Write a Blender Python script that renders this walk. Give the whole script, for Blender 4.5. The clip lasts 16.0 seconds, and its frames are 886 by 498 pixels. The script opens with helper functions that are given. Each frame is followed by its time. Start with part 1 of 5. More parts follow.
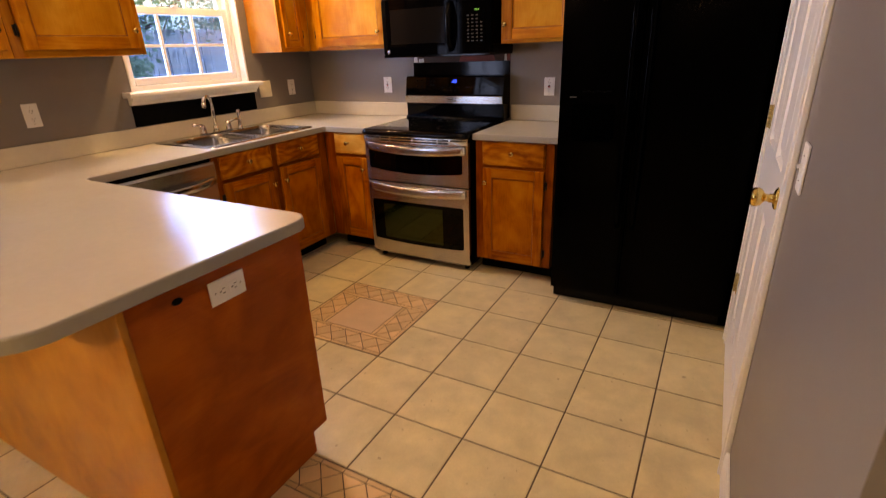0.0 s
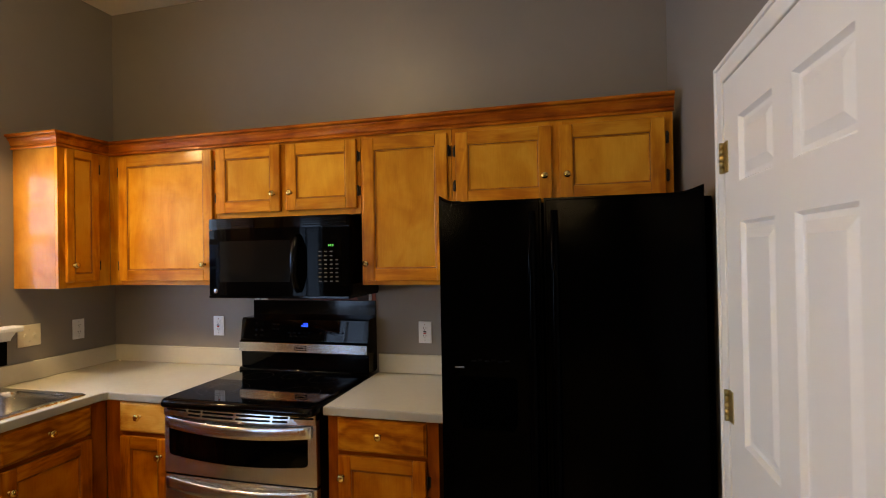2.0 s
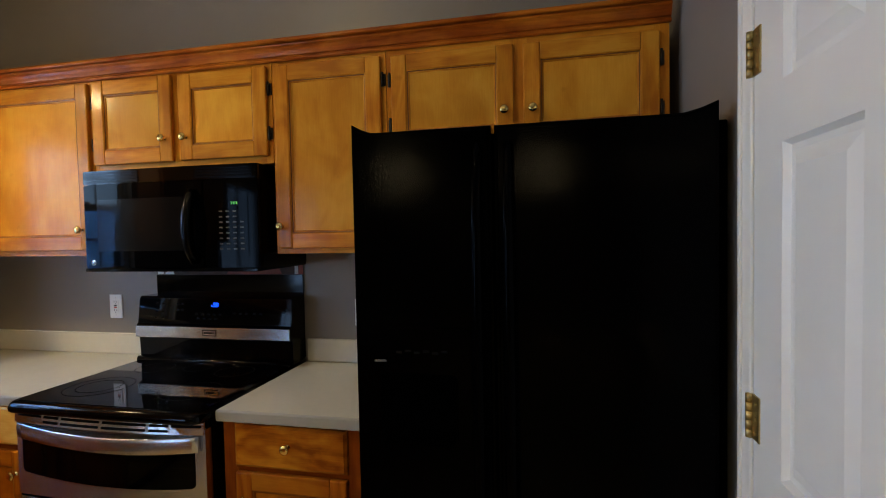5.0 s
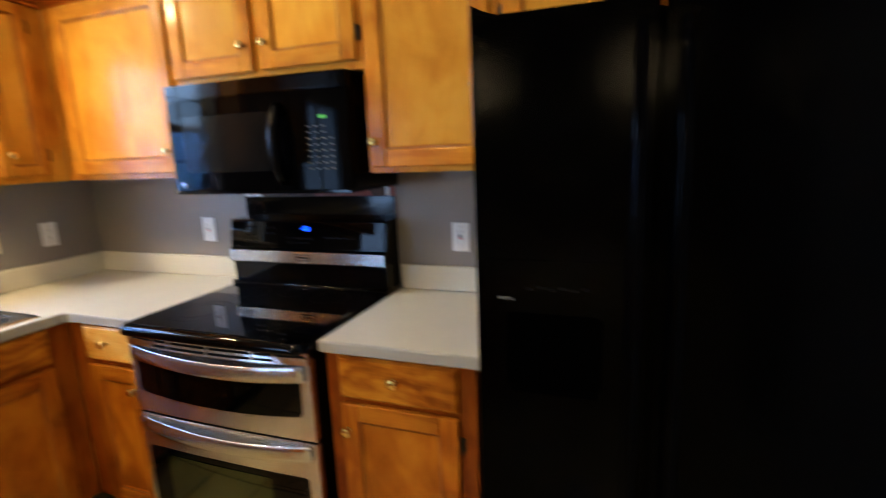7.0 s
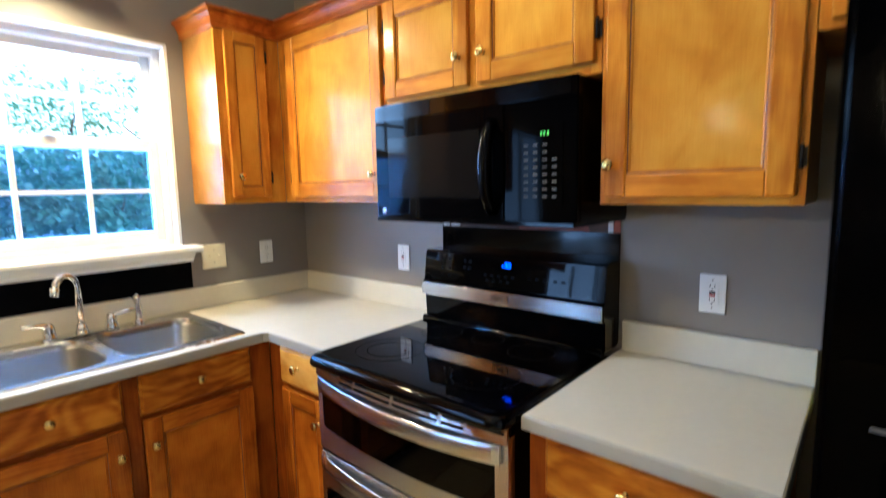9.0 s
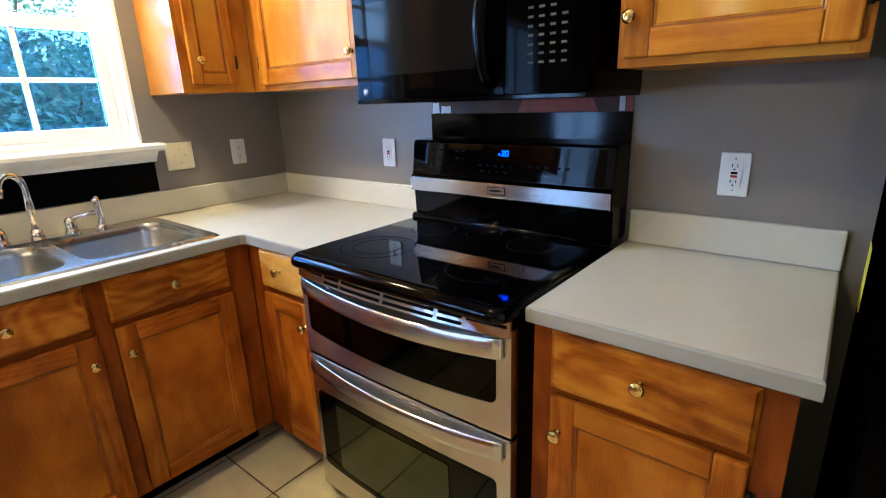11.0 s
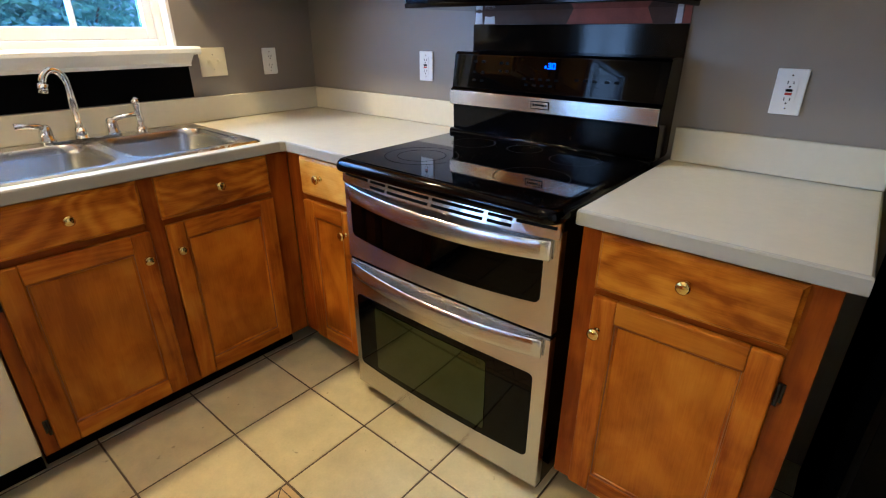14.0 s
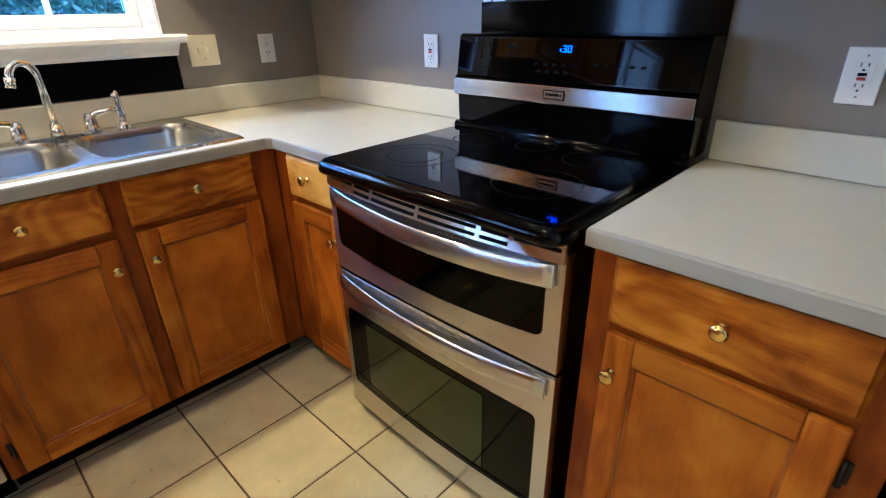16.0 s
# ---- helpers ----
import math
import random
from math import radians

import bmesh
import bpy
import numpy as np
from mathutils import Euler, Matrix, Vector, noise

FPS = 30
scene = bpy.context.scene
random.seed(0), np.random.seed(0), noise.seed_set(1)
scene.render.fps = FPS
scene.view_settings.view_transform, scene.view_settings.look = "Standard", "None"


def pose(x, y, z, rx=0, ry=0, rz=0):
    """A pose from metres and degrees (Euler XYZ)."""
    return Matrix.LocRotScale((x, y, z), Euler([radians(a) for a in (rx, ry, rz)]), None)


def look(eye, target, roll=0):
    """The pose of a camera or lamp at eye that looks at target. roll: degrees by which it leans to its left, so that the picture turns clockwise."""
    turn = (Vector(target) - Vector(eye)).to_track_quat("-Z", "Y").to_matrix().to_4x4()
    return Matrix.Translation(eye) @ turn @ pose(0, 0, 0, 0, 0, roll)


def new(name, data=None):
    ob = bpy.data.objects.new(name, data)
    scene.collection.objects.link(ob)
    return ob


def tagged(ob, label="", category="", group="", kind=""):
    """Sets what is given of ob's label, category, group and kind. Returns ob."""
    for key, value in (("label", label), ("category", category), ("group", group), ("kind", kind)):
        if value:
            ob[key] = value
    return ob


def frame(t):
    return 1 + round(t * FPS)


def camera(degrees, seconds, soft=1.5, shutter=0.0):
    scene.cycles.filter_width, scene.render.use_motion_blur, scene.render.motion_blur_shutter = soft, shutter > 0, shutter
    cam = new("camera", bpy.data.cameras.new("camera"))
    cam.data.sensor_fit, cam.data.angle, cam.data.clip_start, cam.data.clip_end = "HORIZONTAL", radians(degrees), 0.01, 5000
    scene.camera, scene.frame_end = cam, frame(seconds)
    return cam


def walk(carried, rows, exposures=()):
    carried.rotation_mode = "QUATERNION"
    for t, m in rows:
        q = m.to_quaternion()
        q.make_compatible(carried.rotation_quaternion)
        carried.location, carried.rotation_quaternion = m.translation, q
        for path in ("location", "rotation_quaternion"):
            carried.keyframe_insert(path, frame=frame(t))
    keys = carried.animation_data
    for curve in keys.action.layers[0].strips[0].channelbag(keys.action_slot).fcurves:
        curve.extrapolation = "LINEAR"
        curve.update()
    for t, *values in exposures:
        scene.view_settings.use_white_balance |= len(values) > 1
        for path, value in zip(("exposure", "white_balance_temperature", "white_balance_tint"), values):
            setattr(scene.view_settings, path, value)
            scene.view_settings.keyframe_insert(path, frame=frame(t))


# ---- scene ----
cam = camera(83.3, 16.0, soft=1.0, shutter=0.5)
EXPOSURES = [(0,1.80,8200,33),(0.5,1.76,7700,31),(1,1.77,7600,27),(1.5,1.68,7300,14),(2.5,1.58,7150,12),(3,1.45,6900,10),(5.3,1.4,5900,7),(5.5,1.43,5700,7),(6,2.2,5300,6),(6.5,2.2,5050,5),(7,2.33,5950,9),(8,2.6,5450,6),(9.2,2.53,5250,5),(11.5,2.43,5250,6),(12,2.45,5700,8),(12.5,2.43,5700,8),(13.5,2.4,5600,7),(14.5,2.4,5350,7),(15,2.4,5350,7),(16,2.43,5050,6)]
PATH = [
    (0, (3.11, -3.402, 1.403), (2.207, -1.782, 0.653), -2.2),
    (0.5, (3.051, -3.243, 1.412), (2.109, -1.609, 0.745), -3.6),
    (0.8, (2.991, -3.06, 1.407), (1.926, -1.527, 0.687), -4.6),
    (1, (2.976, -2.974, 1.434), (1.931, -1.413, 0.747), -4.6),
    (1.2, (2.969, -2.871, 1.444), (2.045, -1.174, 0.928), -4.3),
    (1.3, (2.944, -2.808, 1.451), (2.099, -1.046, 1.024), -4.3),
    (1.5, (2.921, -2.72, 1.498), (2.254, -0.843, 1.321), -1.9),
    (2, (2.846, -2.575, 1.563), (2.346, -0.638, 1.578), -1.0),
    (2.2, (2.837, -2.509, 1.547), (2.32, -0.577, 1.563), -1.4),
    (2.5, (2.856, -2.34, 1.535), (2.351, -0.405, 1.532), -0.8),
    (2.8, (2.878, -2.212, 1.537), (2.359, -0.281, 1.509), -0.4),
    (3, (2.881, -2.162, 1.53), (2.332, -0.239, 1.476), -0.2),
    (3.2, (2.88, -2.134, 1.528), (2.322, -0.213, 1.496), -0.7),
    (5.3, (2.894, -2.053, 1.486), (2.47, -0.101, 1.388), -1.2),
    (5.5, (2.875, -2.061, 1.498), (2.394, -0.128, 1.315), -1.7),
    (6, (2.877, -1.996, 1.426), (2.402, -0.131, 0.879), -1.1),
    (6.4, (2.837, -1.925, 1.425), (2.41, -0.053, 0.864), -1.2),
    (6.5, (2.83, -1.905, 1.423), (2.431, -0.018, 0.891), -1.0),
    (7, (2.695, -1.874, 1.478), (2.008, -0.035, 1.092), -2.3),
    (7.5, (2.611, -1.817, 1.51), (1.457, -0.191, 1.352), -2.3),
    (8, (2.6, -1.711, 1.529), (1.273, -0.216, 1.463), -0.9),
    (8.5, (2.555, -1.651, 1.52), (1.184, -0.197, 1.442), -0.8),
    (9, (2.414, -1.629, 1.466), (1.122, -0.122, 1.221), -1.1),
    (9.2, (2.367, -1.616, 1.421), (1.105, -0.103, 1.079), -1.1),
    (11.3, (2.3, -1.531, 1.345), (1.1, -0.053, 0.73), -1.8),
    (11.5, (2.291, -1.545, 1.33), (1.098, -0.086, 0.663), -1.3),
    (12, (2.263, -1.587, 1.273), (1.082, -0.244, 0.379), -0.9),
    (12.5, (2.262, -1.605, 1.266), (1.099, -0.266, 0.342), -1.1),
    (13, (2.267, -1.633, 1.247), (1.181, -0.283, 0.248), 0.2),
    (13.3, (2.256, -1.611, 1.182), (1.189, -0.347, 0.056), -1.0),
    (13.5, (2.268, -1.637, 1.212), (1.181, -0.369, 0.113), 0.6),
    (14, (2.26, -1.656, 1.289), (1.083, -0.255, 0.481), 0.1),
    (14.5, (2.269, -1.663, 1.289), (1.163, -0.218, 0.458), 1.0),
    (15, (2.262, -1.64, 1.285), (1.148, -0.222, 0.421), 0.7),
    (15.5, (2.231, -1.521, 1.267), (1.05, -0.16, 0.399), 0.3),
    (16, (2.2, -1.429, 1.278), (0.943, -0.132, 0.419), -1.2),
]
walk(cam, [(t, look(eye, target, roll)) for t, eye, target, roll in PATH], EXPOSURES)

# ---- world, sun and lamps ----
sky_world = bpy.data.worlds.new("sky")
sky_world.use_nodes = True
scene.world = sky_world
wn = sky_world.node_tree.nodes
sky = wn.new("ShaderNodeTexSky")
sky.sky_type, sky.sun_disc, sky.sun_elevation, sky.sun_rotation = "NISHITA", False, radians(56), radians(58)
wn["Background"].inputs["Strength"].default_value = 0.15
sky_world.node_tree.links.new(sky.outputs[0], wn["Background"].inputs["Color"])


def lamp(name, kind, m, watts, color, size=0.05, angle=None, blend=0.25):
    data = bpy.data.lights.new(name, kind)
    data.energy, data.color = watts, color
    if kind == "SUN":
        data.angle = size
    elif kind == "AREA":
        data.shape, data.size, data.size_y = "RECTANGLE", size[0], size[1]
    else:
        data.shadow_soft_size = size
    if angle:
        data.spot_size, data.spot_blend = radians(angle), blend
    ob = new(name, data)
    ob.matrix_world = m
    return ob


WARM, DAY = (1.0, 0.72, 0.355), (0.40, 0.62, 1.0)
sun_way = Vector((math.sin(radians(58)) * math.cos(radians(56)), math.cos(radians(58)) * math.cos(radians(56)), math.sin(radians(56))))
lamp("sun", "SUN", look(sun_way * 30, (0, 0, 0)), 2.4, (1.0, 0.95, 0.86), radians(0.6))
SPOT_AT, SPOT_WAY = Vector((0.235, -1.085, 2.325)), Vector((0.33, -0.10, -0.939))   # rim of the tilted spotlight and its aim
lamp("sink_lamp_light", "SPOT", look(SPOT_AT + SPOT_WAY * 0.008, SPOT_AT + SPOT_WAY), 17.5, WARM, 0.045, 174, 0.65)
lamp("dining_lamp_light", "POINT", pose(1.10, -5.34, 2.20), 17.5, WARM, 0.065)
lamp("dining_lamp_light", "POINT", pose(2.78, -5.34, 2.20), 17.5, WARM, 0.065)
lamp("ceiling_lamp_light", "POINT", pose(1.36, -1.87, 3.02), 8.8, WARM, 0.07)
lamp("kitchen_window_daylight", "AREA", look((-0.20, -1.113, 1.68), (2.0, -1.113, 1.3)), 12.5, DAY, (0.8, 0.85))
lamp("dining_window_daylight", "AREA", look((-0.07, -3.75, 1.42), (3.0, -3.75, 1.42)), 16, DAY, (1.25, 1.12))

# ---- materials ----


def material(name, color, rough=0.5, metal=0.0, var=0.0, scale=8.0, bump=0.0, bump_scale=60.0, coat=0.0, spec=0.5, stretch=(1, 1, 1), rand=0.0, fine=0.0, ior=1.5, alt=None):
    """Principled paint: large mottling (var, scale), fine grain (fine), relief (bump), and a shift of value from object to object (rand)."""
    m = bpy.data.materials.new(name)
    m.use_nodes = True
    n, l = m.node_tree.nodes, m.node_tree.links
    p = n["Principled BSDF"]
    p.inputs["Base Color"].default_value = (*color, 1)
    p.inputs["Roughness"].default_value, p.inputs["Metallic"].default_value = rough, metal
    p.inputs["Coat Weight"].default_value, p.inputs["Specular IOR Level"].default_value, p.inputs["IOR"].default_value = coat, spec, ior
    p.inputs["Coat Roughness"].default_value = 0.08
    tc, mp = n.new("ShaderNodeTexCoord"), n.new("ShaderNodeMapping")
    mp.inputs["Scale"].default_value = stretch
    l.new(tc.outputs["Object"], mp.inputs["Vector"])
    info = n.new("ShaderNodeObjectInfo")
    vec = n.new("ShaderNodeVectorMath")
    vec.operation = "MULTIPLY_ADD"
    vec.inputs[1].default_value = (1, 1, 1)
    spread = n.new("ShaderNodeCombineXYZ")
    mul = n.new("ShaderNodeMath")
    mul.operation, mul.inputs[1].default_value = "MULTIPLY", 37.0
    l.new(info.outputs["Random"], mul.inputs[0])
    for k in range(3):
        l.new(mul.outputs[0], spread.inputs[k])
    l.new(mp.outputs[0], vec.inputs[0])
    l.new(spread.outputs[0], vec.inputs[2])
    last = None
    if var or fine or rand:
        big, small = n.new("ShaderNodeTexNoise"), n.new("ShaderNodeTexNoise")
        big.inputs["Scale"].default_value, big.inputs["Detail"].default_value, big.inputs["Roughness"].default_value = scale, 5, 0.6
        small.inputs["Scale"].default_value, small.inputs["Detail"].default_value = scale * 14, 3
        l.new(vec.outputs[0], big.inputs["Vector"])
        l.new(vec.outputs[0], small.inputs["Vector"])
        total = None
        for out, amount in ((big.outputs["Fac"], var * 2.4), (small.outputs["Fac"], fine * 2), (info.outputs["Random"], rand)):
            if amount:
                a = n.new("ShaderNodeMath")
                a.operation = "MULTIPLY_ADD"
                a.inputs[1].default_value, a.inputs[2].default_value = amount, -amount / 2
                l.new(out, a.inputs[0])
                if total:
                    b = n.new("ShaderNodeMath")
                    b.operation = "ADD"
                    l.new(total, b.inputs[0])
                    l.new(a.outputs[0], b.inputs[1])
                    total = b.outputs[0]
                else:
                    total = a.outputs[0]
        hsv = n.new("ShaderNodeHueSaturation")
        one = n.new("ShaderNodeMath")
        one.operation, one.inputs[1].default_value = "ADD", 1.0
        l.new(total, one.inputs[0])
        l.new(one.outputs[0], hsv.inputs["Value"])
        hsv.inputs["Color"].default_value = (*color, 1)
        if alt:
            patch, soft_ = n.new("ShaderNodeTexNoise"), n.new("ShaderNodeMapRange")
            patch.inputs["Scale"].default_value, patch.inputs["Detail"].default_value, patch.inputs["Distortion"].default_value = scale * 0.5, 7, 0.8
            soft_.inputs["From Min"].default_value, soft_.inputs["From Max"].default_value = 0.36, 0.64
            two = n.new("ShaderNodeMix")
            two.data_type = "RGBA"
            two.inputs[6].default_value, two.inputs[7].default_value = (*color, 1), (*alt, 1)
            l.new(vec.outputs[0], patch.inputs["Vector"])
            l.new(patch.outputs["Fac"], soft_.inputs["Value"])
            l.new(soft_.outputs[0], two.inputs[0])
            l.new(two.outputs[2], hsv.inputs["Color"])
        l.new(hsv.outputs[0], p.inputs["Base Color"])
        ro = n.new("ShaderNodeMapRange")
        ro.inputs["To Min"].default_value, ro.inputs["To Max"].default_value = rough * 0.8, min(1, rough * 1.25)
        l.new(big.outputs["Fac"], ro.inputs["Value"])
        l.new(ro.outputs[0], p.inputs["Roughness"])
    if bump:
        tex, bp = n.new("ShaderNodeTexNoise"), n.new("ShaderNodeBump")
        tex.inputs["Scale"].default_value, tex.inputs["Detail"].default_value = bump_scale, 3
        bp.inputs["Strength"].default_value, bp.inputs["Distance"].default_value = bump, 0.004
        l.new(vec.outputs[0], tex.inputs["Vector"])
        l.new(tex.outputs["Fac"], bp.inputs["Height"])
        l.new(bp.outputs[0], p.inputs["Normal"])
    return m


def wood(name, dark, mid, light, axis, rough=0.33, figure=1.0, run=7.0, rings=0.025):
    """Stained maple: long grain along the axis, blotchy stain across it, fine pores, a satin coat."""
    m = bpy.data.materials.new(name)
    m.use_nodes = True
    n, l = m.node_tree.nodes, m.node_tree.links
    p = n["Principled BSDF"]
    tc, info = n.new("ShaderNodeTexCoord"), n.new("ShaderNodeObjectInfo")
    mul = n.new("ShaderNodeMath")
    mul.operation, mul.inputs[1].default_value = "MULTIPLY", 23.0
    l.new(info.outputs["Random"], mul.inputs[0])
    add = n.new("ShaderNodeVectorMath")
    l.new(tc.outputs["Object"], add.inputs[0])
    l.new(mul.outputs[0], add.inputs[1])

    def layer(scales, scale, detail, distort):
        mp, tx = n.new("ShaderNodeMapping"), n.new("ShaderNodeTexNoise")
        mp.inputs["Scale"].default_value = scales
        tx.inputs["Scale"].default_value, tx.inputs["Detail"].default_value, tx.inputs["Distortion"].default_value = scale, detail, distort
        l.new(add.outputs[0], mp.inputs["Vector"])
        l.new(mp.outputs[0], tx.inputs["Vector"])
        return tx.outputs["Fac"]

    along = [1.0 if k == "xyz".index(axis) else run for k in range(3)]
    fine = [1.0 if k == "xyz".index(axis) else 22.0 for k in range(3)]
    grain = layer(along, 2.2 * figure, 5, 1.3)
    pores = layer(fine, 14.0, 3, 0.2)
    blot = layer((1, 1, 1), 5.0, 4, 0.6)
    knots = layer((1, 1, 1), 13.0, 1, 0.0)

    def mix(a, b, fa, fb, c=0.0):
        x, y = n.new("ShaderNodeMath"), n.new("ShaderNodeMath")
        x.operation = y.operation = "MULTIPLY_ADD"
        x.inputs[1].default_value, x.inputs[2].default_value = fa, c
        l.new(a, x.inputs[0])
        y.inputs[1].default_value = fb
        l.new(b, y.inputs[0])
        l.new(x.outputs[0], y.inputs[2])
        return y.outputs[0]

    ramp = n.new("ShaderNodeValToRGB")
    e = ramp.color_ramp.elements
    e[0].position, e[0].color = 0.37, (*dark, 1)
    e[1].position, e[1].color = 0.64, (*light, 1)
    e.new(0.5).color = (*mid, 1)
    tone = mix(grain, blot, 0.55, 0.55, -0.05)
    tone = mix(tone, pores, 1.0, 0.14, -0.07)
    arch = layer(along, 0.9 * figure, 1, 0.5)
    wave = n.new("ShaderNodeMath")
    wave.operation, wave.inputs[1].default_value = "MULTIPLY", 75.0
    sine = n.new("ShaderNodeMath")
    sine.operation = "SINE"
    l.new(arch, wave.inputs[0])
    l.new(wave.outputs[0], sine.inputs[0])
    tone = mix(tone, sine.outputs[0], 1.0, rings)
    l.new(tone, ramp.inputs[0])
    spot = n.new("ShaderNodeMapRange")
    spot.inputs["From Min"].default_value, spot.inputs["From Max"].default_value = 0.76, 0.84
    spot.inputs["To Min"].default_value, spot.inputs["To Max"].default_value = 0.0, 0.45
    l.new(knots, spot.inputs["Value"])
    kn = n.new("ShaderNodeMix")
    kn.data_type = "RGBA"
    l.new(spot.outputs[0], kn.inputs[0])
    l.new(ramp.outputs[0], kn.inputs[6])
    kn.inputs[7].default_value = (dark[0] * 0.5, dark[1] * 0.4, dark[2] * 0.35, 1)
    hsv = n.new("ShaderNodeHueSaturation")
    val = n.new("ShaderNodeMapRange")
    val.inputs["To Min"].default_value, val.inputs["To Max"].default_value = 0.88, 1.1
    l.new(info.outputs["Random"], val.inputs["Value"])
    l.new(val.outputs[0], hsv.inputs["Value"])
    l.new(kn.outputs[2], hsv.inputs["Color"])
    l.new(hsv.outputs[0], p.inputs["Base Color"])
    ro = n.new("ShaderNodeMapRange")
    ro.inputs["To Min"].default_value, ro.inputs["To Max"].default_value = rough * 0.75, rough * 1.35
    l.new(blot, ro.inputs["Value"])
    l.new(ro.outputs[0], p.inputs["Roughness"])
    p.inputs["Coat Weight"].default_value, p.inputs["Coat Roughness"].default_value = 0.12, 0.12
    p.inputs["Specular IOR Level"].default_value = 0.08
    bp = n.new("ShaderNodeBump")
    bp.inputs["Strength"].default_value, bp.inputs["Distance"].default_value = 0.12, 0.002
    l.new(pores, bp.inputs["Height"])
    l.new(bp.outputs[0], p.inputs["Normal"])
    return m


def glow(name, color, strength):
    m = bpy.data.materials.new(name)
    m.use_nodes = True
    p = m.node_tree.nodes["Principled BSDF"]
    p.inputs["Base Color"].default_value = (*color, 1)
    p.inputs["Emission Color"].default_value, p.inputs["Emission Strength"].default_value = (*color, 1), strength
    return m


def clear(name, tint, gloss=True):
    """A thin see-through sheet: tinted, with a mirror-like gloss that grows at grazing angles."""
    m = bpy.data.materials.new(name)
    m.use_nodes = True
    n, l = m.node_tree.nodes, m.node_tree.links
    n.remove(n["Principled BSDF"])
    tr, gl, fr, mx = n.new("ShaderNodeBsdfTransparent"), n.new("ShaderNodeBsdfGlossy"), n.new("ShaderNodeFresnel"), n.new("ShaderNodeMixShader")
    tr.inputs[0].default_value = (*tint, 1)
    gl.inputs["Roughness"].default_value = 0.02
    fr.inputs[0].default_value = 1.45 if gloss else 1.02
    l.new(fr.outputs[0], mx.inputs[0])
    l.new(tr.outputs[0], mx.inputs[1])
    l.new(gl.outputs[0], mx.inputs[2])
    l.new(mx.outputs[0], n["Material Output"].inputs[0])
    return m


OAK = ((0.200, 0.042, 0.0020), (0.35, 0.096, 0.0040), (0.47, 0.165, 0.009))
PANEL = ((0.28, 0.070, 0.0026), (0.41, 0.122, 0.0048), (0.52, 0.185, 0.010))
wood_v, wood_h = wood("stained_maple_upright", *OAK, "z"), wood("stained_maple_lying", *OAK, "x")
wood_panel = wood("stained_maple_panel", *PANEL, "z", figure=1.1, run=2.4, rings=0.010)
wood_drawer = wood("stained_maple_drawer", (0.22, 0.052, 0.0028), (0.39, 0.120, 0.0060), (0.55, 0.215, 0.015), "x", figure=2.3, run=3.0, rings=0.055)
# drawer maple made paler: the sink lamp's light on it is painted in
lamplit_drawer = wood("lamplit_maple_drawer", (0.42, 0.165, 0.016), (0.60, 0.290, 0.045), (0.70, 0.400, 0.090), "x", figure=1.6, run=3.0, rings=0.03)
# the same maple for the wall cabinets, warm lamplight mixed into its colour
LAMPLIT = ((0.38, 0.120, 0.007), (0.51, 0.192, 0.012), (0.62, 0.280, 0.025))
lamplit_v, lamplit_h = wood("lamplit_maple_upright", *LAMPLIT, "z"), wood("lamplit_maple_lying", *LAMPLIT, "x")
lamplit_panel = wood("lamplit_maple_panel", (0.48, 0.185, 0.012), (0.57, 0.250, 0.019), (0.65, 0.325, 0.033), "z", figure=1.0, run=3.4, rings=0.008)
frame_v, frame_h = wood("red_frame_upright", (0.17, 0.030, 0.0018), (0.25, 0.054, 0.0030), (0.33, 0.084, 0.005), "z"), wood("red_frame_lying", (0.17, 0.030, 0.0018), (0.25, 0.054, 0.0030), (0.33, 0.084, 0.005), "x")
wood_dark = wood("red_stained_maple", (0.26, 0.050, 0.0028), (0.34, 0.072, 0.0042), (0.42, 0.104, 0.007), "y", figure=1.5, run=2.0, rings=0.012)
wood_side = wood("pale_maple_side", (0.36, 0.135, 0.014), (0.47, 0.195, 0.026), (0.54, 0.245, 0.040), "z", figure=0.7, run=2.0, rings=0.006)
soft_glaze = material("red_glaze_in_bead", (0.20, 0.050, 0.003), 0.42, var=0.3, scale=14)
glaze = material("dark_glaze_in_bead", (0.155, 0.040, 0.004), 0.42, var=0.3, scale=14)
crown_wood = wood("stained_maple_crown", (0.20, 0.038, 0.002), (0.34, 0.082, 0.005), (0.46, 0.140, 0.011), "x", rings=0.01)
laminate = material("cream_laminate", (0.58, 0.55, 0.455), 0.20, var=0.05, scale=3, fine=0.04, bump=0.03, bump_scale=500)
# darker tone for the slab's sides and rounded edges
laminate_edge = material("darker_laminate_edge", (0.33, 0.32, 0.28), 0.36, var=0.06, scale=4, fine=0.04)
wall_paint = material("taupe_wall_paint", (0.215, 0.193, 0.172), 0.40, var=0.07, scale=1.4, bump=0.10, bump_scale=220, fine=0.02)
ceiling_paint = material("white_ceiling_paint", (0.74, 0.72, 0.67), 0.85, var=0.05, scale=2, bump=0.5, bump_scale=90)
white_paint = material("white_gloss_trim_paint", (0.80, 0.80, 0.78), 0.32, var=0.04, scale=3, bump=0.03, bump_scale=40)
vinyl = material("white_vinyl", (0.70, 0.72, 0.74), 0.35, var=0.03, scale=3)
plate_white = material("white_plastic", (0.80, 0.80, 0.78), 0.35)
plate_almond = material("almond_plastic", (0.72, 0.66, 0.48), 0.35)
slot_dark = material("dark_slot", (0.004, 0.004, 0.004), 0.7, spec=0.04)
red_plastic = material("red_plastic", (0.45, 0.03, 0.02), 0.4)
tile_mat = material("cream_ceramic_tile", (0.74, 0.63, 0.36), 0.34, var=0.20, scale=9.0, fine=0.07, bump=0.14, bump_scale=18, rand=0.08, coat=0.15, alt=(0.65, 0.555, 0.315))
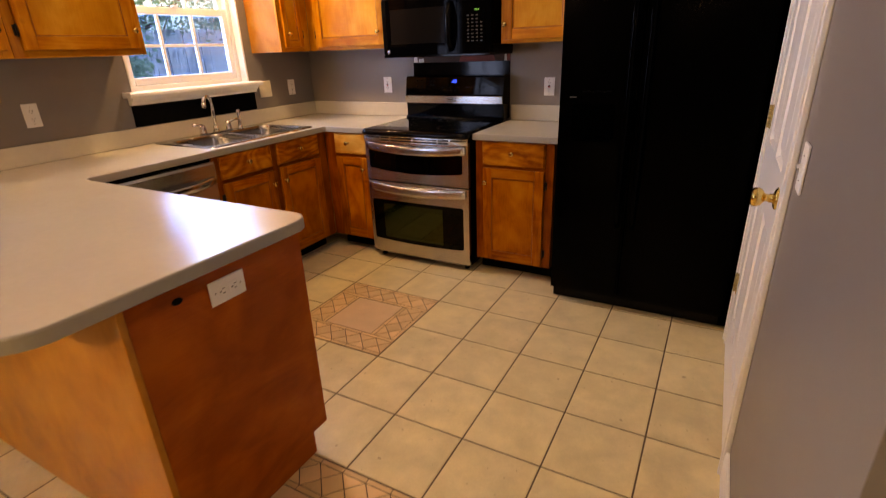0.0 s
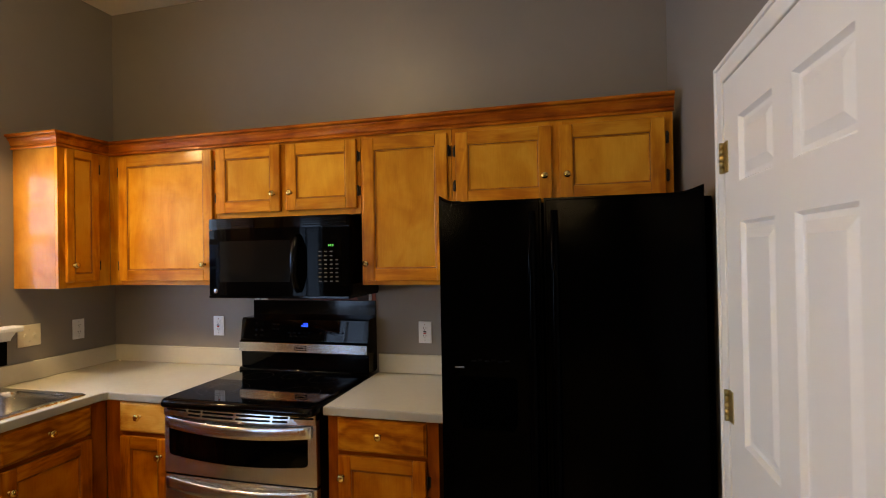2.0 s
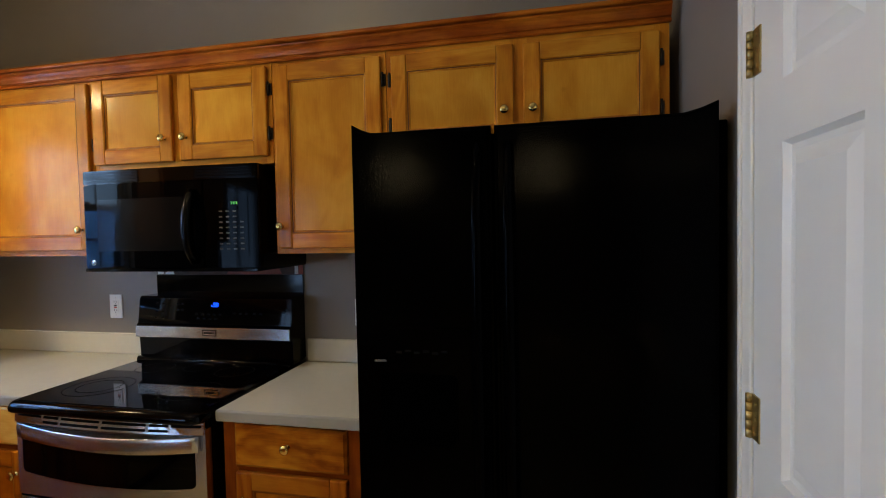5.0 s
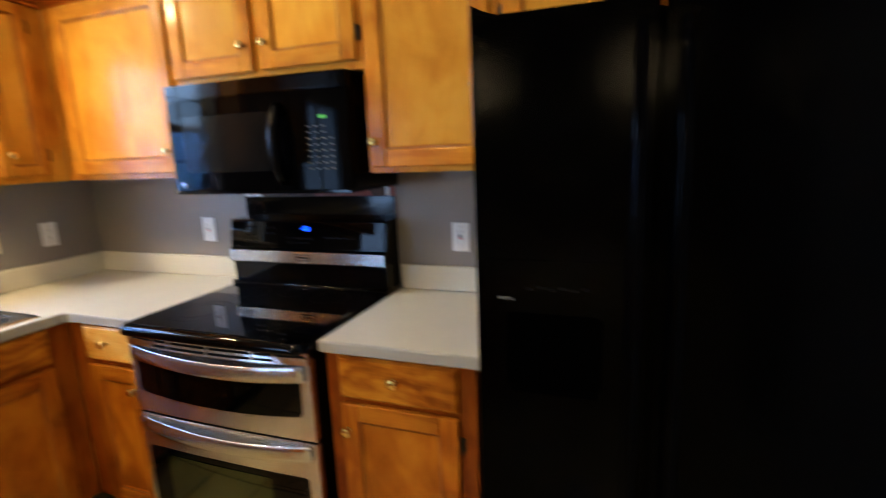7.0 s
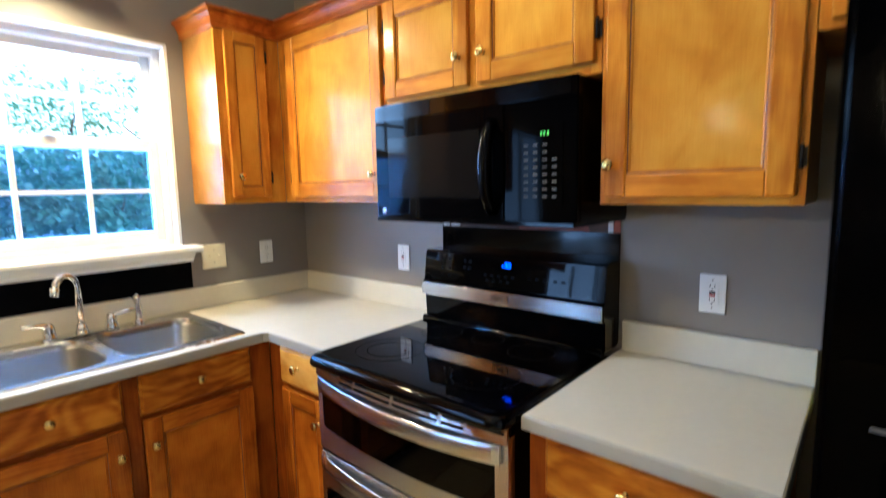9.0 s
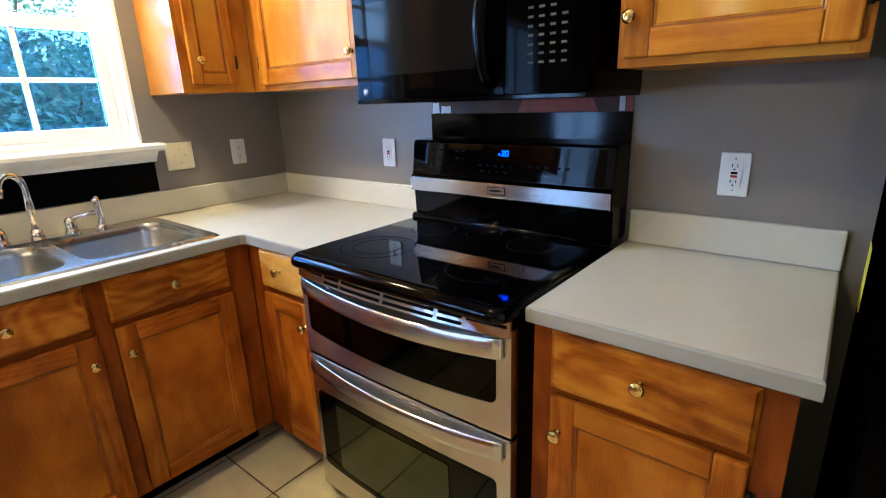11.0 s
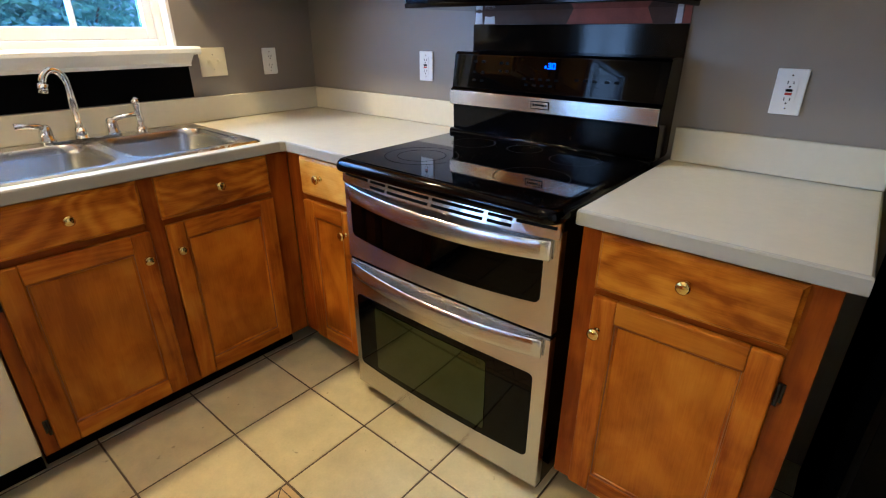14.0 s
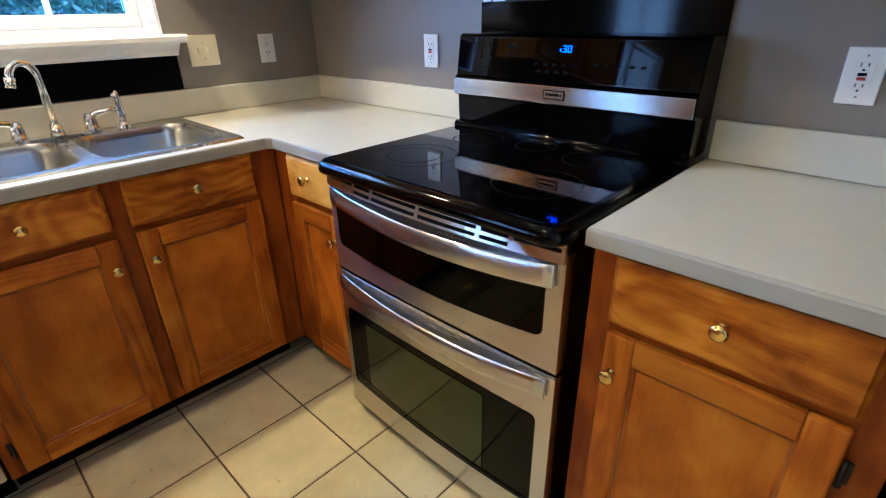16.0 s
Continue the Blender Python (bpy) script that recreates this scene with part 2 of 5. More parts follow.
tile_nodes, tile_links = tile_mat.node_tree.nodes, tile_mat.node_tree.links
speck, speck_range, speck_mix = tile_nodes.new("ShaderNodeTexNoise"), tile_nodes.new("ShaderNodeMapRange"), tile_nodes.new("ShaderNodeMix")
speck.inputs["Scale"].default_value, speck.inputs["Detail"].default_value = 42, 1
speck_range.inputs["From Min"].default_value, speck_range.inputs["From Max"].default_value, speck_range.inputs["To Max"].default_value = 0.74, 0.82, 0.55
speck_mix.data_type = "RGBA"
speck_mix.inputs[7].default_value = (0.22, 0.14, 0.07, 1)
tile_links.new(tile_nodes["Vector Math"].outputs[0], speck.inputs["Vector"])
tile_links.new(speck.outputs["Fac"], speck_range.inputs["Value"])
tile_links.new(speck_range.outputs[0], speck_mix.inputs[0])
tile_links.new(tile_nodes["Hue/Saturation/Value"].outputs[0], speck_mix.inputs[6])
tile_links.new(speck_mix.outputs[2], tile_nodes["Principled BSDF"].inputs["Base Color"])
mosaic_mat = material("gold_beige_mosaic_tile", (0.68, 0.47, 0.235), 0.34, var=0.2, scale=10, fine=0.06, bump=0.15, bump_scale=30, rand=0.26)
rose_tile_mat = material("rosy_centre_tile", (0.68, 0.49, 0.30), 0.30, var=0.14, scale=6, fine=0.05, bump=0.15, bump_scale=20, rand=0.05)
grout = material("brown_grout", (0.125, 0.085, 0.048), 0.9, var=0.35, scale=9, bump=0.3, bump_scale=120)
black_glass = material("black_ceramic_glass", (0.0006, 0.0006, 0.0008), 0.04, spec=0.30)
mw_glass = material("microwave_door_glass", (0.0008, 0.0008, 0.0010), 0.05, spec=0.035)
panel_glass = material("control_panel_glass", (0.0005, 0.0005, 0.0006), 0.035, spec=0.11)
mw_window = material("grey_meshed_glass", (0.0045, 0.0043, 0.0042), 0.09, spec=0.06, fine=0.1, scale=20)
oven_glass = material("dark_oven_glass", (0.006, 0.0085, 0.0018), 0.05, spec=0.6, ior=1.5)
oven_glass.node_tree.nodes["Principled BSDF"].inputs["Specular Tint"].default_value = (0.80, 1.0, 0.50, 1)
black_enamel = material("black_enamel", (0.0006, 0.0006, 0.0008), 0.08, var=0.2, scale=6, spec=0.16)
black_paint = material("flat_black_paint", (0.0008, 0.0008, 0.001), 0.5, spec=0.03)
black_plastic = material("black_plastic", (0.0007, 0.0007, 0.0008), 0.22, spec=0.10)
fridge_black = material("textured_black_steel", (0.0003, 0.0003, 0.0004), 0.11, bump=0.06, bump_scale=260, var=0.25, scale=5, spec=0.022)
fridge_case = material("matt_black_case", (0.0004, 0.0004, 0.0004), 0.9, spec=0.0)
steel = material("brushed_steel", (0.56, 0.545, 0.52), 0.20, metal=1.0)
steel_nodes, steel_links = steel.node_tree.nodes, steel.node_tree.links
brush = steel_nodes.new("ShaderNodeTangent")
brush.direction_type, brush.axis = "RADIAL", "Z"
steel_links.new(brush.outputs[0], steel_nodes["Principled BSDF"].inputs["Tangent"])
steel_nodes["Principled BSDF"].inputs["Anisotropic"].default_value = 0.88
steel_nodes["Principled BSDF"].inputs["Anisotropic Rotation"].default_value = 0.25
streak_place, streak_map, streaks = steel_nodes.new("ShaderNodeTexCoord"), steel_nodes.new("ShaderNodeMapping"), steel_nodes.new("ShaderNodeTexNoise")
streak_map.inputs["Scale"].default_value = (3, 3, 420)
streaks.inputs["Scale"].default_value, streaks.inputs["Detail"].default_value = 1.0, 4
streak_range = steel_nodes.new("ShaderNodeMapRange")
streak_range.inputs["To Min"].default_value, streak_range.inputs["To Max"].default_value = 0.10, 0.32
steel_links.new(streak_place.outputs["Object"], streak_map.inputs["Vector"])
steel_links.new(streak_map.outputs[0], streaks.inputs["Vector"])
steel_links.new(streaks.outputs["Fac"], streak_range.inputs["Value"])
steel_links.new(streak_range.outputs[0], steel_nodes["Principled BSDF"].inputs["Roughness"])
sink_steel = material("satin_steel_basin", (0.44, 0.43, 0.415), 0.25, metal=1.0, var=0.10, scale=6, fine=0.06)
chrome = material("chrome", (0.78, 0.78, 0.79), 0.06, metal=1.0)
brass = material("polished_brass", (0.72, 0.50, 0.16), 0.20, metal=1.0, var=0.12, scale=30)
old_brass = material("tarnished_brass", (0.46, 0.36, 0.16), 0.34, metal=1.0, var=0.3, scale=40)
black_hinge = material("blackened_hinge", (0.02, 0.017, 0.014), 0.4, metal=0.6)
key_grey = material("grey_key_print", (0.10, 0.10, 0.10), 0.6, spec=0.03)
dim_key = material("dim_key_print", (0.0045, 0.0045, 0.005), 0.6, spec=0.03)
pane_glass, screen_mesh = clear("window_glass", (0.96, 0.98, 0.98)), clear("insect_screen", (0.56, 0.72, 0.92), False)
mesh_nodes, mesh_links = screen_mesh.node_tree.nodes, screen_mesh.node_tree.links
wire, wire_mix = mesh_nodes.new("ShaderNodeBsdfDiffuse"), mesh_nodes.new("ShaderNodeMixShader")
wire.inputs[0].default_value, wire_mix.inputs[0].default_value = (0.30, 0.32, 0.33, 1), 0.035
for made_, socket in ((mesh_nodes["Mix Shader"].outputs[0], 1), (wire.outputs[0], 2)):
    mesh_links.new(made_, wire_mix.inputs[socket])
mesh_links.new(wire_mix.outputs[0], mesh_nodes["Material Output"].inputs[0])
blue_digits, green_digits = glow("blue_digits", (0.01, 0.07, 1.0), 1.1), glow("green_digits", (0.15, 0.8, 0.1), 0.03)
bulb_glow = glow("warm_bulb", (1.0, 0.86, 0.62), 6.0)
lamp_shell = material("cream_lamp_enamel", (0.66, 0.62, 0.52), 0.35)
yellow_card = material("yellow_card", (0.70, 0.60, 0.04), 0.6)
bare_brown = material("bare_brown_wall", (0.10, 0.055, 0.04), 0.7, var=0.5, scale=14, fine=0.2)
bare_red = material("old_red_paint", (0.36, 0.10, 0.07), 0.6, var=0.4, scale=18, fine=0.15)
grass_mat = material("lawn", (0.045, 0.075, 0.02), 0.9, var=0.4, scale=3, bump=0.5, bump_scale=60)
fence_mat = material("weathered_fence_board", (0.27, 0.31, 0.36), 0.85, var=0.25, scale=4, stretch=(3, 3, 0.4), fine=0.1, rand=0.25, bump=0.3, bump_scale=30)
bark = material("bark", (0.07, 0.05, 0.035), 0.9, var=0.4, scale=10, bump=0.6, bump_scale=30)
leaf_mat = material("green_leaf", (0.085, 0.18, 0.11), 0.42, var=0.45, scale=2.5, rand=0.1)
leaf_nodes = leaf_mat.node_tree.nodes
leaf_through, leaf_mix = leaf_nodes.new("ShaderNodeBsdfTranslucent"), leaf_nodes.new("ShaderNodeMixShader")
leaf_through.inputs[0].default_value, leaf_mix.inputs[0].default_value = (0.20, 0.38, 0.22, 1), 0.4
for made_, socket in ((leaf_nodes["Principled BSDF"].outputs[0], 1), (leaf_through.outputs[0], 2)):
    leaf_mat.node_tree.links.new(made_, leaf_mix.inputs[socket])
leaf_mat.node_tree.links.new(leaf_mix.outputs[0], leaf_nodes["Material Output"].inputs[0])
siding = material("house_siding", (0.5, 0.48, 0.44), 0.7, var=0.08, scale=2)
blind_mat = material("white_blind_slat", (0.75, 0.76, 0.76), 0.5)

# ---- mesh helpers ----


def box(bm, a, b, bevel=0.0, mi=0, seg=2):
    """An upright box from corner a to corner b, with rounded edges."""
    r = bmesh.ops.create_cube(bm, size=1.0)
    vs = r["verts"]
    for v in vs:
        v.co = Vector([(a[k] + b[k]) / 2 + v.co[k] * abs(b[k] - a[k]) for k in range(3)])
    faces = {f for v in vs for f in v.link_faces}
    for f in faces:
        f.material_index = mi
    if bevel:
        edges = {e for v in vs for e in v.link_edges}
        out = bmesh.ops.bevel(bm, geom=list(edges), offset=bevel, segments=seg, profile=0.5, affect="EDGES")
        for f in out["faces"]:
            f.material_index = mi
    return bm


def prism(bm, outline, z0, z1, axis="z", mi=0):
    """A solid with that 2D outline (counter-clockwise), from z0 to z1 along the axis."""
    def put(u, v, w):
        return {"z": (u, v, w), "y": (u, w, v), "x": (w, u, v)}[axis]
    lo = [bm.verts.new(put(u, v, z0)) for u, v in outline]
    hi = [bm.verts.new(put(u, v, z1)) for u, v in outline]
    made = [bm.faces.new(lo), bm.faces.new(hi)]
    for k in range(len(lo)):
        made.append(bm.faces.new((lo[k], lo[(k + 1) % len(lo)], hi[(k + 1) % len(lo)], hi[k])))
    for f in made:
        f.material_index = mi
    bmesh.ops.recalc_face_normals(bm, faces=made)
    return bm


def lathe(bm, profile, m=Matrix(), steps=20, mi=0):
    """A turned solid: profile of (radius, height) about z, then moved by m."""
    rings = []
    for r, h in profile:
        if r < 1e-5:
            rings.append([bm.verts.new(m @ Vector((0, 0, h)))])
        else:
            rings.append([bm.verts.new(m @ Vector((r * math.cos(k / steps * math.tau), r * math.sin(k / steps * math.tau), h))) for k in range(steps)])
    made = []
    for a, b in zip(rings, rings[1:]):
        for k in range(steps):
            q = [a[k % len(a)], a[(k + 1) % len(a)], b[(k + 1) % len(b)], b[k % len(b)]]
            q = list(dict.fromkeys(q))
            if len(q) > 2:
                f = bm.faces.new(q)
                f.smooth, f.material_index = True, mi
                made.append(f)
    bmesh.ops.recalc_face_normals(bm, faces=made)
    return bm


def tube(bm, points, radii, steps=14, mi=0):
    """A round bar along points, capped."""
    rings = []
    pts = [Vector(p) for p in points]
    side = Vector((0.31, 0.17, 0.93))
    for k, p in enumerate(pts):
        d = (pts[min(k + 1, len(pts) - 1)] - pts[max(k - 1, 0)]).normalized()
        u = d.cross(side).normalized()
        w = d.cross(u)
        r = radii[k] if hasattr(radii, "__len__") else radii
        rings.append([bm.verts.new(p + u * r * math.cos(j / steps * math.tau) + w * r * math.sin(j / steps * math.tau)) for j in range(steps)])
    made = []
    for a, b in zip(rings, rings[1:]):
        for j in range(steps):
            made.append(bm.faces.new((a[j], a[(j + 1) % steps], b[(j + 1) % steps], b[j])))
    made += [bm.faces.new(rings[0]), bm.faces.new(rings[-1])]
    for f in made:
        f.smooth, f.material_index = True, mi
    bmesh.ops.recalc_face_normals(bm, faces=made)
    return bm


def arc(cx, cy, r, a0, a1, n=8):
    return [(cx + r * math.cos(radians(a0 + (a1 - a0) * k / n)), cy + r * math.sin(radians(a0 + (a1 - a0) * k / n))) for k in range(n + 1)]


def rounded(x0, y0, x1, y1, r, n=5):
    return arc(x1 - r, y0 + r, r, -90, 0, n) + arc(x1 - r, y1 - r, r, 0, 90, n) + arc(x0 + r, y1 - r, r, 90, 180, n) + arc(x0 + r, y0 + r, r, 180, 270, n)


def bowed(bm, x0, x1, z0, z1, y, sag, thick, n=16, mi=0, edge=0.0):
    """A door skin bowed outwards (towards -y): y at the ends, y - sag in the middle."""
    prof = []
    for k in range(n + 1):
        u = k / n
        prof.append((x0 + (x1 - x0) * u, y - sag * (1 - (2 * u - 1) ** 2)))
    outline = prof + [(x1, y + thick), (x0, y + thick)]
    return prism(bm, outline, z0, z1, "z", mi)


def part(name, bm, mats, parent=None, label="", smooth=False):
    """Links a bmesh as one mesh object, under a thing or a part."""
    me = bpy.data.meshes.new(name)
    if smooth:
        for f in bm.faces:
            f.smooth = True
    bm.to_mesh(me)
    bm.free()
    for m in mats if isinstance(mats, (list, tuple)) else [mats]:
        me.materials.append(m)
    ob = new(name, me)
    if parent:
        ob.parent = parent
    if label:
        ob["label"] = label
    return ob


def thing(name, m, label, category, group="", kind=""):
    ob = new(name)
    ob.matrix_world = m
    ob.empty_display_size = 0.1
    return tagged(ob, label, category, group, kind)


def B():
    return bmesh.new()


# ---- structure ----
CEIL, XR, YEND, XD, YB = 3.13, 3.305, -2.84, 5.60, -7.20
WY0, WY1, WZ0, WZ1 = -1.555, -0.671, 1.215, 2.115      # kitchen window opening
DY0, DY1, DZ0, DZ1 = -4.45, -3.05, 0.78, 2.05           # dining window opening


def wall(name, boxes, label, mat=wall_paint):
    b = B()
    for lo, hi in boxes:
        box(b, lo, hi)
    return tagged(part(name, b, mat), label, "wall", kind="structure")


wall("wall_north", [((-0.15, 0, -0.02), (XR + 0.15, 0.15, CEIL))], "taupe painted wall behind the range and cabinets")
wall("wall_west", [((-0.15, WY1, -0.02), (0, 0, CEIL)), ((-0.15, WY0, -0.02), (0, WY1, WZ0)), ((-0.15, WY0, WZ1), (0, WY1, CEIL)),
                   ((-0.15, DY1, -0.02), (0, WY0, CEIL)), ((-0.15, DY0, -0.02), (0, DY1, DZ0)), ((-0.15, DY0, DZ1), (0, DY1, CEIL)),
                   ((-0.15, YB, -0.02), (0, DY0, CEIL))], "taupe painted wall with the sink window")
PD0, PD1, PDZ = -1.765, -0.925, 2.055                   # pantry door opening
wall("wall_east", [((XR, PD1, -0.02), (XR + 0.12, 0, CEIL)), ((XR, YEND, -0.02), (XR + 0.12, PD0, CEIL)), ((XR, PD0, PDZ), (XR + 0.12, PD1, CEIL))],
     "taupe painted wall with the pantry door")
wall("wall_east_return", [((XR + 0.12, YEND, -0.02), (XD, YEND + 0.12, CEIL))], "taupe painted wall beyond the corner")
wall("wall_dining_east", [((XD, YB, -0.02), (XD + 0.12, YEND + 0.12, CEIL))], "taupe painted dining room wall")
wall("wall_south", [((-0.15, YB - 0.12, -0.02), (XD + 0.12, YB, CEIL))], "taupe painted far wall")
wall("wall_pantry", [((XR + 0.7, -2.2, -0.02), (XR + 0.75, 0, CEIL))], "plain pantry wall")
b = B()
box(b, (-0.15, YB - 0.12, CEIL), (XD + 0.12, 0.15, CEIL + 0.12))
tagged(part("ceiling", b, ceiling_paint), "white painted flat ceiling", "ceiling", kind="structure")

# baseboards
b = B()
for lo, hi in (((XR - 0.014, YEND, 0.0), (XR, PD0 - 0.07, 0.10)), ((XR - 0.012, YEND, 0.10), (XR, PD0 - 0.07, 0.112))):
    box(b, lo, hi, 0.003)
box(b, (XR - 0.014, PD1 + 0.07, 0.0), (XR, -0.05, 0.10), 0.003)
box(b, (XR, YEND - 0.014, 0.0), (XD, YEND, 0.11), 0.003)
tagged(part("baseboard", b, white_paint), "white painted baseboard", "baseboard", kind="structure")

# ---- kitchen window ----
win = tagged(new("window_1"), "white vinyl double-hung window with grilles over the sink", "window", kind="structure")


def bars(bm, x0, x1, y0, y1, z0, z1, w, bevel=0.004):
    """A rectangular frame in the plane of x."""
    box(bm, (x0, y0, z0), (x1, y0 + w, z1), bevel)
    box(bm, (x0, y1 - w, z0), (x1, y1, z1), bevel)
    box(bm, (x0, y0 + w, z0), (x1, y1 - w, z0 + w), bevel)
    box(bm, (x0, y0 + w, z1 - w), (x1, y1 - w, z1), bevel)


b = B()
box(b, (-0.15, WY1 - 0.012, WZ0), (0.002, WY1 + 0.001, WZ1 + 0.001))
box(b, (-0.15, WY0 - 0.001, WZ0), (0.002, WY0 + 0.012, WZ1 + 0.001))
box(b, (-0.15, WY0 + 0.012, WZ1 - 0.012), (0.002, WY1 - 0.012, WZ1 + 0.001))
part("window_jamb", b, white_paint, win, "white painted window jamb")
b = B()
bars(b, -0.145, -0.055, WY0 + 0.012, WY1 - 0.012, WZ0 + 0.004, WZ1 - 0.012, 0.030)
part("window_frame", b, vinyl, win)
MID = 1.672
SY0, SY1 = WY0 + 0.042, WY1 - 0.042


def sash(name, x0, x1, z0, z1, rail_lo, rail_hi):
    s = B()
    st = 0.036
    box(s, (x0, SY0, z0), (x1, SY0 + st, z1), 0.004)
    box(s, (x0, SY1 - st, z0), (x1, SY1, z1), 0.004)
    box(s, (x0, SY0 + st, z0), (x1, SY1 - st, z0 + rail_lo), 0.004)
    box(s, (x0, SY0 + st, z1 - rail_hi), (x1, SY1 - st, z1), 0.004)
    so = part(name, s, vinyl, win)
    gy0, gy1, gz0, gz1 = SY0 + st, SY1 - st, z0 + rail_lo, z1 - rail_hi
    xm = (x0 + x1) / 2
    for k in (1, 2):
        g = B()
        y = gy0 + (gy1 - gy0) * k / 3
        box(g, (xm - 0.010, y - 0.009, gz0), (xm + 0.010, y + 0.009, gz1), 0.003)
        part("muntin", g, vinyl, so)
    zm = (gz0 + gz1) / 2
    for k in range(3):
        g = B()
        box(g, (xm - 0.009, gy0 + (gy1 - gy0) * k / 3 + 0.009, zm - 0.009), (xm + 0.009, gy0 + (gy1 - gy0) * (k + 1) / 3 - 0.009, zm + 0.009), 0.003)
        part("muntin", g, vinyl, so)
    for i in range(3):
        for j in range(2):
            g = B()
            ya, yb = gy0 + (gy1 - gy0) * i / 3, gy0 + (gy1 - gy0) * (i + 1) / 3
            za, zb = gz0 + (gz1 - gz0) * j / 2, gz0 + (gz1 - gz0) * (j + 1) / 2
            box(g, (xm - 0.0025, ya + 0.0095, za + 0.0095), (xm + 0.0025, yb - 0.0095, zb - 0.0095))
            po = part("pane", g, pane_glass, so)
            po.visible_shadow = False
    return so


sash("upper_sash", -0.130, -0.100, MID - 0.012, WZ1 - 0.040, 0.045, 0.040)
low = sash("lower_sash", -0.096, -0.066, WZ0 + 0.034, MID + 0.030, 0.046, 0.046)
b = B()
box(b, (-0.146, SY0, WZ0 + 0.034), (-0.1445, SY1, MID))
sc = part("insect_screen", b, screen_mesh, win, "grey insect screen")
sc.visible_shadow = False
b = B()
box(b, (-0.07, -1.13, MID + 0.030), (-0.05, -1.09, MID + 0.042), 0.004)
part("sash_lock", b, vinyl, win)
b = B()
prism(b, [(-0.055, 1.222), (0.075, 1.222), (0.083, 1.214), (0.083, 1.200), (0.075, 1.192), (-0.055, 1.192)], WY0 - 0.060, WY1 + 0.060, "y")
part("window_sill", b, white_paint, win, "white painted sill board")
b = B()
prism(b, [(0.001, 1.192), (0.062, 1.192), (0.050, 1.178), (0.030, 1.160), (0.026, 1.146), (0.001, 1.146)], WY0 - 0.035, WY1 + 0.035, "y")
part("apron", b, white_paint, win, "white painted moulded apron")
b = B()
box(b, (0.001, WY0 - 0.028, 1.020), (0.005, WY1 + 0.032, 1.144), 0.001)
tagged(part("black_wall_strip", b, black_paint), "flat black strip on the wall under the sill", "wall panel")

# ---- dining window, only seen mirrored in the appliances ----
win2 = tagged(new("window_2"), "white dining window with half-open slatted blind", "window", kind="structure")
b = B()
bars(b, -0.14, 0.012, DY0, DY1, DZ0, DZ1, 0.05)
box(b, (-0.10, (DY0 + DY1) / 2 - 0.03, DZ0 + 0.05), (-0.05, (DY0 + DY1) / 2 + 0.03, DZ1 - 0.05))
part("window_frame", b, vinyl, win2)
b = B()
box(b, (-0.09, DY0 + 0.05, DZ0 + 0.05), (-0.085, DY1 - 0.05, DZ1 - 0.05))
po = part("pane", b, pane_glass, win2)
po.visible_shadow = False
blind = tagged(new("window_blind"), "white slatted blind hanging in the dining window", "blind")
slat_me = None
for k in range(42):
    z = DZ1 - 0.09 - k * 0.029
    if slat_me is None:
        b = B()
        prism(b, [(-0.012, -0.005), (0.012, 0.004), (0.012, 0.006), (-0.012, -0.003)], DY0 + 0.055, DY1 - 0.055, "y")
        slat = part("slat", b, blind_mat, blind)
        slat_me = slat.data
    else:
        slat = new("slat", slat_me)
        slat.parent = blind
    slat.location = (-0.03, 0, z)

# ---- pantry door ----
b = B()
CX = XR - 0.017
for y0, y1, z0, z1 in ((PD1, PD1 + 0.066, 0.0, PDZ + 0.066), (PD0 - 0.066, PD0, 0.0, PDZ + 0.066), (PD0, PD1, PDZ, PDZ + 0.066)):
    box(b, (CX, y0, z0), (XR, y1, z1), 0.004)
for y0, y1, z0, z1 in ((PD1 + 0.046, PD1 + 0.060, 0.0, PDZ + 0.060), (PD0 - 0.060, PD0 - 0.046, 0.0, PDZ + 0.060), (PD0 - 0.046, PD1 + 0.046, PDZ + 0.046, PDZ + 0.060)):
    box(b, (CX - 0.006, y0, z0), (CX + 0.002, y1, z1), 0.003)
for y0, y1 in ((PD1 - 0.001, PD1 + 0.003), (PD0 - 0.003, PD0 + 0.001)):
    box(b, (XR + 0.0005, y0, 0), (XR + 0.119, y1, PDZ))
tagged(part("door_casing", b, white_paint), "white painted moulded door casing", "door casing", kind="structure")

door = tagged(new("door_1"), "white six-panel pantry door, closed", "door", kind="structure")
DX = XR - 0.012
dy0, dy1, dz1 = PD0 + 0.005, PD1 - 0.004, PDZ - 0.004
cols = [(dy1 - 0.125, dy1 - 0.365), (dy1 - 0.468, dy1 - 0.708)]
rows_ = [(0.215, 0.82), (1.02, 1.635), (1.745, 1.925)]
b = B()
ys = [dy0, cols[1][1], cols[1][0], cols[0][1], cols[0][0], dy1]
zs = [0.008, 0.215, 0.82, 1.02, 1.635, 1.745, 1.925, dz1]
for i in range(5):
    for j in range(7):
        hole = i in (1, 3) and j in (1, 3, 5)
        if not hole:
            box(b, (DX, ys[i], zs[j]), (DX + 0.035, ys[i + 1], zs[j + 1]))
bmesh.ops.remove_doubles(b, verts=b.verts, dist=1e-5)
part("door_leaf", b, white_paint, door)
